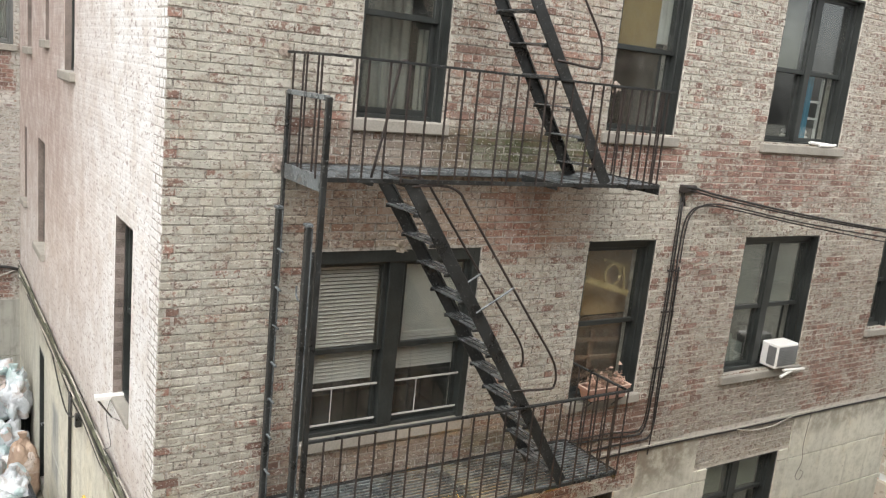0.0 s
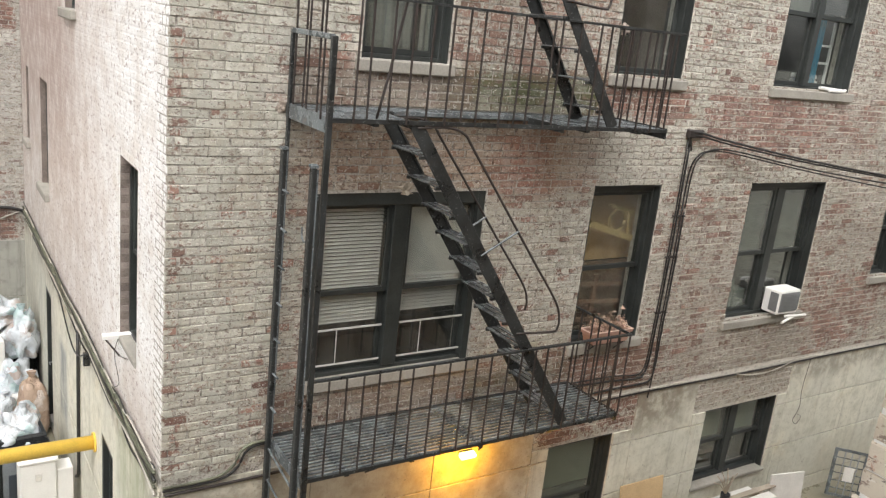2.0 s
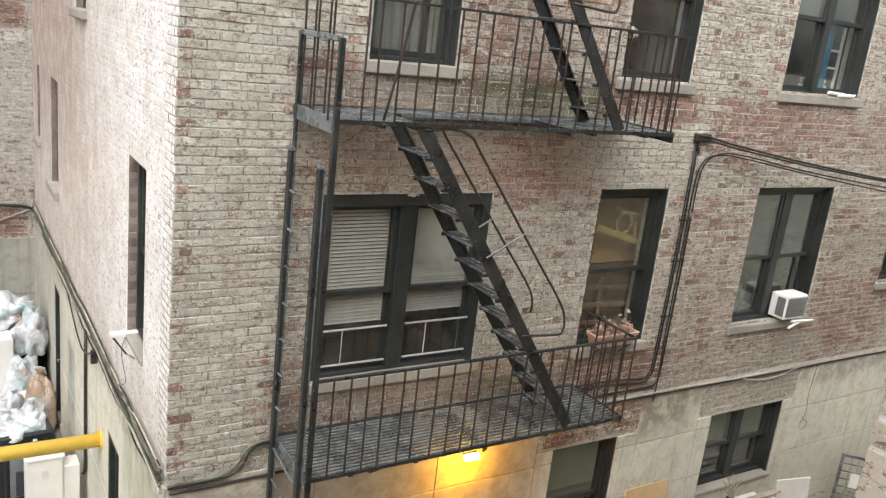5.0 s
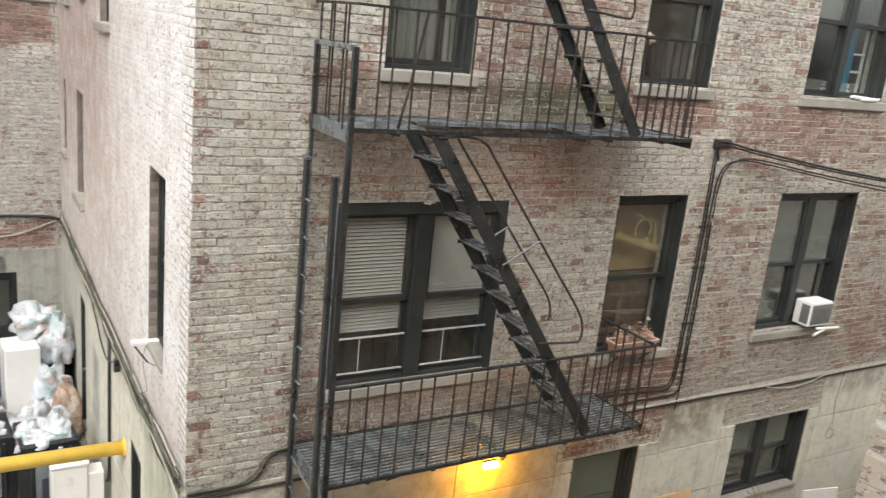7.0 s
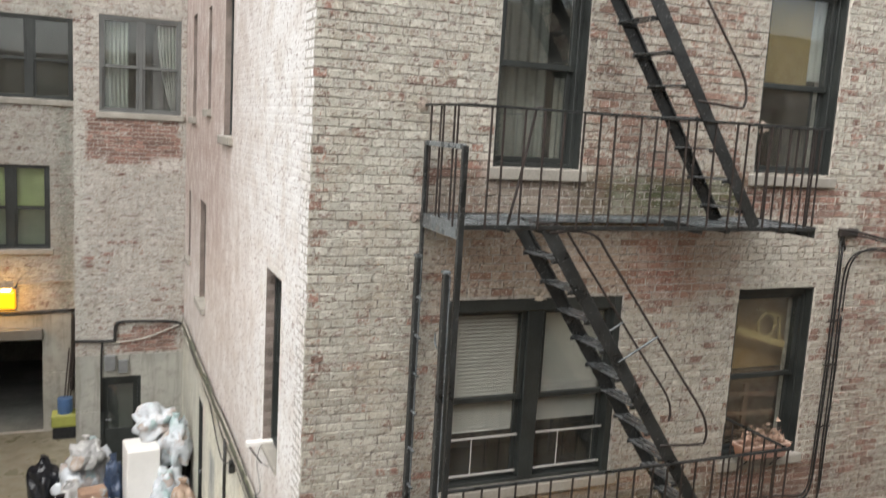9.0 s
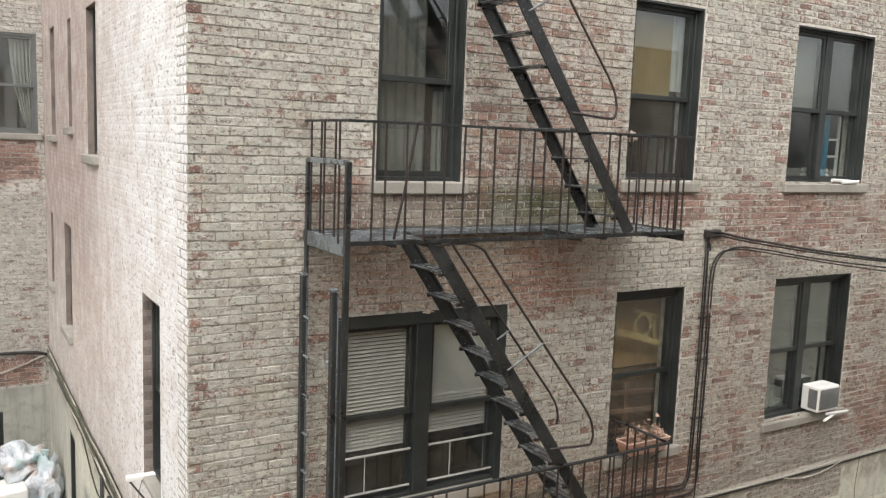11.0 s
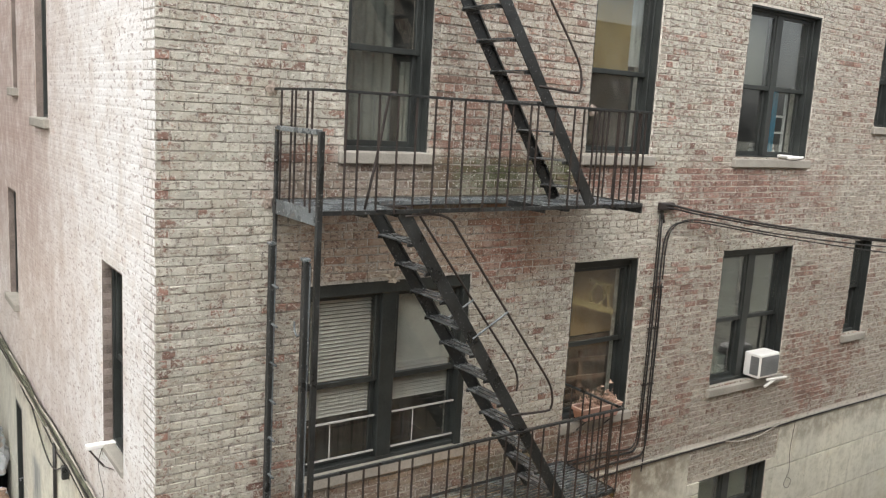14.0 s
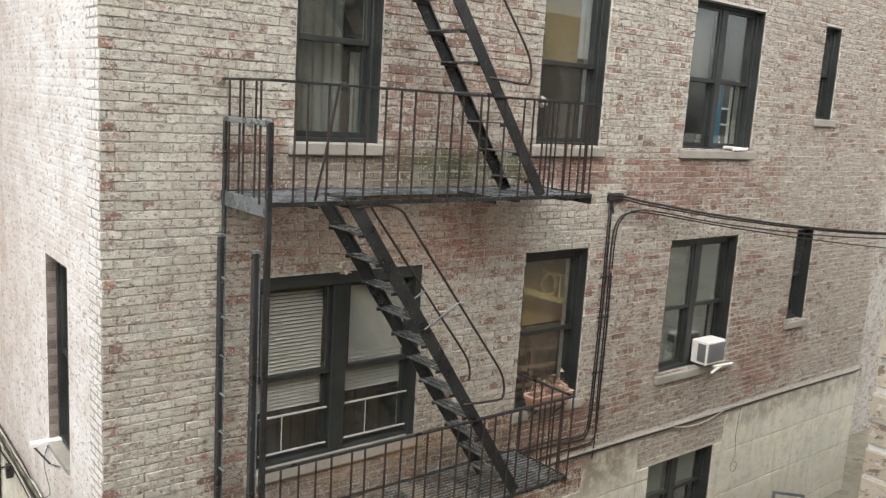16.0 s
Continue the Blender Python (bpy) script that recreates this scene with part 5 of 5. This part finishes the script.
cable("black pipe running down the yard wall", [(-1.48, 9.94, 2.58), (-1.50, 9.94, 2.2), (-1.50, 9.94, 1.2)], 0.020)
cable("dark pipes at the corner of the set-back wall", [(-2.03, 12.34, 2.62), (-2.05, 12.34, 1.6), (-2.08, 12.34, 0.9)], 0.05)
cable("dark pipe above the open doorway", [(-5.0, 12.34, 2.60), (-3.0, 12.34, 2.63), (-2.0, 12.34, 2.66)], 0.035)
cable("pale wire to the yard lamp", [(-3.1, 12.34, 3.2), (-2.6, 12.34, 3.28), (-2.0, 12.34, 3.30)], 0.012, m_cable_pale)
meter = thing("meter_box", "two small grey boxes above the yard door", "meter box")
part("case", box(-1.45, -1.25, 9.88, 9.977, 2.0, 2.3, 0.01), m_grille, meter)
part("case", box(-1.2, -1.03, 9.88, 9.977, 1.95, 2.2, 0.01), m_grille, meter)

# ---- yellow pipe across the yard ----
pipe = thing("yellow_pipe", "thick yellow-painted pipe across the yard", "pipe")
part("tube", tube([(-6.0, 3.0, 1.78), (-3, 3.0, 1.77), (-0.03, 3.0, 1.75)], 0.085, 16), m_yellow, pipe, smooth=True)
part("flange", tube([(-0.045, 3.0, 1.75), (-0.022, 3.0, 1.75)], 0.12, 16), m_yellow, pipe)
post = tagged(part("pipe_post", box(-6.1, -5.9, 2.9, 3.1, 0.0, 1.7, 0.01), m_iron), "black post holding the yellow pipe", "post")
cabinet = thing("utility_box", "white metal utility box on the yard floor", "utility box")
part("case", box(-0.75, -0.32, 3.95, 4.35, 0.0, 1.05, 0.015), m_white, cabinet)
part("latch", box(-0.57, -0.50, 3.936, 3.95, 0.80, 0.90, 0.004), m_white_dirty, cabinet)
part("lid", box(-0.77, -0.30, 3.93, 4.37, 1.05, 1.09, 0.01), m_white, cabinet)
part("side_case", box(-0.318, -0.12, 3.98, 4.25, 0.0, 0.9, 0.01), m_white, cabinet)

# ---- bins, bags and rubbish ----
def lid_mesh():
    """A bin lid with rounded side lips, hanging down in front."""
    bm = bmesh.new()
    outline = [(-0.36, 0.02), (-0.395, 0.12), (-0.40, 0.80), (-0.37, 0.93), (-0.31, 0.985), (0.31, 0.985), (0.37, 0.93), (0.40, 0.80), (0.395, 0.12), (0.36, 0.02)]
    front = [bm.verts.new((x, -0.440, z)) for x, z in outline]
    lip = [bm.verts.new((x * 1.05, -0.405, z)) for x, z in outline]
    back = [bm.verts.new((x, -0.400, z)) for x, z in outline]
    n = len(outline)
    for a, b in ((front, lip), (lip, back)):
        for k in range(n):
            bm.faces.new((a[k], b[k], b[(k + 1) % n], a[(k + 1) % n]))
    bm.faces.new(front), bm.faces.new(back[::-1])
    bmesh.ops.recalc_face_normals(bm, faces=bm.faces)
    return bm


def bin_thing(at, turn, labelled):
    t = thing("wheeled_bin", "dark grey wheeled bin heaped with rubbish bags", "bin", "wheeled bins", "", pose(*at, 0, 0, turn))
    bm = bmesh.new()
    a = [bm.verts.new((x * 0.27, y * 0.29, 0.05)) for x, y in ((-1, -1), (1, -1), (1, 1), (-1, 1))]
    b = [bm.verts.new((x * 0.34, y * 0.36, 0.97)) for x, y in ((-1, -1), (1, -1), (1, 1), (-1, 1))]
    c = [bm.verts.new((x * 0.31, y * 0.33, 0.97)) for x, y in ((-1, -1), (1, -1), (1, 1), (-1, 1))]
    d = [bm.verts.new((x * 0.26, y * 0.28, 0.12)) for x, y in ((-1, -1), (1, -1), (1, 1), (-1, 1))]
    for p, q in ((a, b), (b, c), (c, d)):
        for k in range(4):
            bm.faces.new((p[k], p[(k + 1) % 4], q[(k + 1) % 4], q[k]))
    bm.faces.new(a[::-1]), bm.faces.new(d)
    part("body", bm, m_plastic_grey, t)
    bm = bmesh.new()
    add_box(bm, -0.37, 0.37, -0.39, -0.34, 0.93, 1.0, 0.012)
    add_box(bm, -0.37, 0.37, 0.34, 0.39, 0.93, 1.0, 0.012)
    add_box(bm, -0.37, -0.32, -0.34, 0.34, 0.93, 0.998, 0.012)
    add_box(bm, 0.32, 0.37, -0.34, 0.34, 0.93, 0.998, 0.012)
    part("rim", bm, m_plastic_black, t)
    lid = part("lid", lid_mesh(), m_plastic_black, t, "black lid hanging open over the front")
    part("lid_panel", box(-0.20, 0.20, -0.462, -0.440, 0.10, 0.90, 0.010), m_panel, lid, "worn grey panel")
    part("lid_step", box(-0.13, 0.13, -0.476, -0.462, 0.12, 0.50, 0.008), m_plastic_grey, lid)
    for x in (-0.245, 0.245):
        part("rib", box(x - 0.022, x + 0.022, -0.480, -0.440, 0.08, 0.93, 0.01), m_plastic_black, lid)
    if labelled:
        part("label_plate", box(-0.10, 0.10, -0.467, -0.463, 0.66, 0.80, 0.001), m_white, lid)
    part("hinge_bar", tube([(-0.36, -0.42, 0.985), (0.36, -0.42, 0.985)], 0.022, 8), m_plastic_black, t)
    for x in (-0.24, 0.24):
        part("wheel", tube([(x - 0.03, 0.27, 0.09), (x + 0.03, 0.27, 0.09)], 0.09, 14), m_plastic_black, t)
    return t


bin_thing((-1.52, 5.55, 0), 4, True)
bin_thing((-0.72, 5.2, 0), 4, False)


def bag(label, at, size, material, seed, wrinkle=0.16, knot=True):
    t = thing("rubbish_bag", label, "rubbish bag", "rubbish bags", "", Matrix.Translation(at))
    part("sack", blob(size, seed, wrinkle), material, t, smooth=True)
    if knot:
        bm = bmesh.new()
        bmesh.ops.create_cone(bm, cap_ends=True, segments=9, radius1=0.025, radius2=0.06, depth=0.10)
        for v in bm.verts:
            v.co += Vector((noise.noise(v.co * 9 + Vector((seed, 0, 0))) * 0.05, noise.noise(v.co * 9 + Vector((0, seed, 0))) * 0.05, 0))
        bmesh.ops.transform(bm, matrix=Matrix.Translation((0, 0, size[2] * 1.02)), verts=bm.verts)
        part("knot", bm, material, t)
    return t


BLACK, WHITE = "tied black rubbish bag on the yard floor", "bulging white rubbish bag in the heap"
CLEAR = "half-clear rubbish bag showing mixed brown and white rubbish"
bag(BLACK, (-2.45, 9.0, 0), (0.62, 0.6, 0.72), m_bag_black, 1)
bag(BLACK, (-2.1, 6.75, 0), (0.62, 0.6, 0.95), m_bag_black, 2)
bag(BLACK, (-0.25, 8.3, 0), (0.5, 0.5, 0.95), m_bag_black, 4)
bag("blue rubbish bag in the heap", (-1.32, 8.2, 0), (0.34, 0.4, 0.95), m_blue_film, 14, 0.3)
rng = random.Random(5)
for k, (x, y, z, sx, sz) in enumerate(((-1.95, 8.6, 0, 0.7, 0.75), (-2.0, 8.0, 0, 0.6, 0.62), (-1.6, 8.9, 0, 0.8, 1.0), (-1.75, 8.6, 0.7, 0.6, 0.5), (-1.5, 7.6, 0, 0.7, 0.6),
                                       (-0.60, 8.25, 1.30, 0.80, 0.55), (-0.30, 7.95, 0.85, 0.58, 0.85), (-0.62, 7.35, 0.0, 0.62, 0.45), (-0.45, 7.6, 0.25, 0.62, 0.7), (-0.35, 7.0, 0.0, 0.6, 0.62), (-1.25, 7.0, 0, 0.72, 0.5), (-0.8, 6.4, 0.0, 0.8, 0.85),
                                       (-0.58, 5.3, 0.72, 0.58, 0.50), (-0.92, 5.2, 0.75, 0.46, 0.42), (-1.75, 6.9, 0.0, 0.6, 0.62), (-1.52, 5.60, 0.72, 0.62, 0.46), (-1.45, 5.42, 0.78, 0.46, 0.30), (-0.72, 5.02, 0.78, 0.56, 0.30))):
    clear = k in (1, 3, 4, 9, 10, 14)
    bag(CLEAR if clear else WHITE, (x, y, z), (sx, sx * 0.95, sz), m_bag_clear if clear else m_bag_white, 30 + k * 3.7, 0.24, k % 3 != 2)
bag("half-clear rubbish bag full of brown paper", (-0.30, 6.75, 0.0), (0.50, 0.48, 1.02), m_bag_brown, 77, 0.10)
fridge = thing("white_cabinet", "discarded white metal cabinet in the rubbish heap", "cabinet", "", "", pose(-0.82, 7.9, 0, 0, 0, 6))
part("body", box(-0.33, 0.20, -0.28, 0.28, 0.0, 1.30, 0.02), m_white, fridge)
part("door", box(-0.33, 0.20, -0.315, -0.285, 0.02, 1.28, 0.012), m_white, fridge)
for k, (x, y, z, sx, sy, sz, turn) in enumerate(((-1.65, 7.75, 0.0, 0.42, 0.3, 0.62, 12), (-1.35, 6.6, 0.0, 0.5, 0.3, 0.5, 20))):
    tagged(part("cardboard_box", box(-sx / 2, sx / 2, -sy / 2, sy / 2, 0, sz, 0.008), m_card), "worn brown cardboard box among the bags", "box", "cardboard boxes").matrix_basis = pose(x, y, z, 0, 0, turn)
bucket = thing("bucket_stack", "blue bucket on a lime and black mop crate", "bucket", "", "", Matrix.Translation((-2.2, 12.0, 0)))
part("bucket", tube([(0, 0, 0.52), (0, 0, 0.66), (0, 0, 0.84)], 0.15, 14), m_blue_plastic, bucket)
part("crate", box(-0.26, 0.26, -0.2, 0.2, 0.26, 0.52, 0.02), m_lime, bucket)
part("stand", box(-0.24, 0.24, -0.18, 0.18, 0.0, 0.26, 0.02), m_plastic_black, bucket)
for k in range(3):
    tagged(part("broom", tube([(-2.28 + 0.06 * k, 11.95, 0.05), (-2.12 + 0.05 * k, 12.3, 1.85)], 0.016), m_iron_rust), "dark broom leaning on the wall", "broom", "brooms")

# ---- things along the facade's foot ----
tagged(part("plywood_sheet", box(-0.38, 0.38, -0.01, 0.01, 0, 1.22, 0.003), m_ply), "plywood sheet leaning on the cement wall", "board").matrix_basis = pose(6.0, -0.28, 0.42, -8)
tagged(part("white_board", box(-0.30, 0.30, -0.015, 0.015, 0, 0.74, 0.004), m_white_dirty), "white board leaning near the wall", "board").matrix_basis = pose(8.72, -0.45, 0.55, -5, 0, -12)
rack = thing("metal_rack", "grey-blue metal grating leaning on the wall", "grating", "", "", pose(10.15, -0.48, 0.60, -12, 7, -32))
bm = bmesh.new()
for a in (-0.27, 0.23):
    add_box(bm, a, a + 0.04, -0.02, 0.02, 0, 0.75, 0.004)
for z in (0, 0.71):
    add_box(bm, -0.23, 0.23, -0.02, 0.02, z, z + 0.04, 0.004)
part("frame", bm, m_iron_wet, rack)
for k in range(1, 6):
    part("bar", box(-0.23, 0.23, -0.008, 0.008, 0.12 * k, 0.12 * k + 0.015), m_iron_wet, rack)
for k in range(1, 4):
    part("bar", box(-0.23 + 0.115 * k, -0.22 + 0.115 * k + 0.005, -0.016, -0.008, 0.04, 0.71), m_steel, rack)
part("plate", box(-0.07, 0.09, -0.026, -0.016, 0.26, 0.48), m_white_dirty, rack)
bench = thing("plank_bench", "pale wooden planks stacked below the window", "planks")
part("plank", box(6.45, 8.3, -0.56, -0.42, 1.09, 1.115, 0.005), m_white_dirty, bench)
part("plank", box(6.9, 8.5, -0.42, -0.33, 1.115, 1.14, 0.005, pose(0, -0.05, 0.0, 0, 0, 0.5)), m_twig, bench)
part("plank", box(6.6, 8.1, -0.30, -0.22, 1.10, 1.125, 0.005), m_white_dirty, bench)
for x in (6.7, 8.2):
    part("leg", box(x - 0.04, x + 0.04, -0.54, -0.24, 0.42, 1.088, 0.005), m_twig, bench)
plant = thing("dead_plant", "bare dead plant in front of the ground-floor window", "plant")
rng = random.Random(3)
part("pot", tube([(7.45, -0.34, 1.142), (7.45, -0.34, 1.23)], 0.065, 12), m_plastic_black, plant)
for k in range(11):
    a = Vector((7.45, -0.34, 1.21))
    b = a + Vector((rng.uniform(-0.22, 0.22), rng.uniform(-0.12, 0.1), rng.uniform(0.12, 0.42)))
    part("stem", tube([a, a.lerp(b, 0.5) + Vector((0, 0, 0.05)), b], 0.008, 5, 3), m_twig, plant)

# ---- beyond the end of the facade ----
neighbour = thing("neighbour_building", "brick building beyond the end of the facade", "building")
part("wall", box(13.3, 20.0, 1.2, 1.5, -0.2, TOP), m_brick_back, neighbour)
for x0, z0, z1 in ((13.7, 3.6, 5.4), (13.7, 6.7, 8.4)):
    w = part("window", box(x0, x0 + 0.9, 1.16, 1.21, z0, z1, 0.01), m_glass_frame, neighbour)
    part("sill", box(x0 - 0.06, x0 + 0.96, 1.08, 1.21, z0 - 0.1, z0, 0.01), m_sill, w)
    part("pane", box(x0 + 0.07, x0 + 0.83, 1.150, 1.158, z0 + 0.07, z1 - 0.07), m_glass, w)

# ---- bricks, course by course ----
FH, SH = list(facade_holes.values()), list(side_holes.values())
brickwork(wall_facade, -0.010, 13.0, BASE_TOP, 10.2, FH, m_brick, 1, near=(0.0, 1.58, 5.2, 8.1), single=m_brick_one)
brickwork(wall_facade, 4.15, 5.75, 2.36, BASE_TOP, FH, m_brick, 2)
brickwork(wall_facade, 6.85, 8.85, 2.36, BASE_TOP, FH, m_brick, 3)
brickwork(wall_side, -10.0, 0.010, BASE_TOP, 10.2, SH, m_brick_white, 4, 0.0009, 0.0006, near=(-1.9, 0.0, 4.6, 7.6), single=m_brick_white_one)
brickwork(wall_back, -1.95, 0.0, 2.3, 10.2, list(back_holes.values()), m_brick_back, 5, near=(-1.9, -0.1, 4.2, 6.8), single=m_brick_back_one)
brickwork(wall_far, -5.5, -1.95, 2.6, 10.2, list(far_holes.values()), m_brick_back, 6, near=(-3.6, -1.95, 2.7, 6.9), single=m_brick_back_one)
brickwork(wall_wing, 5.54, 6.9, 3.5, 9.0, [], m_brick_home, 7)
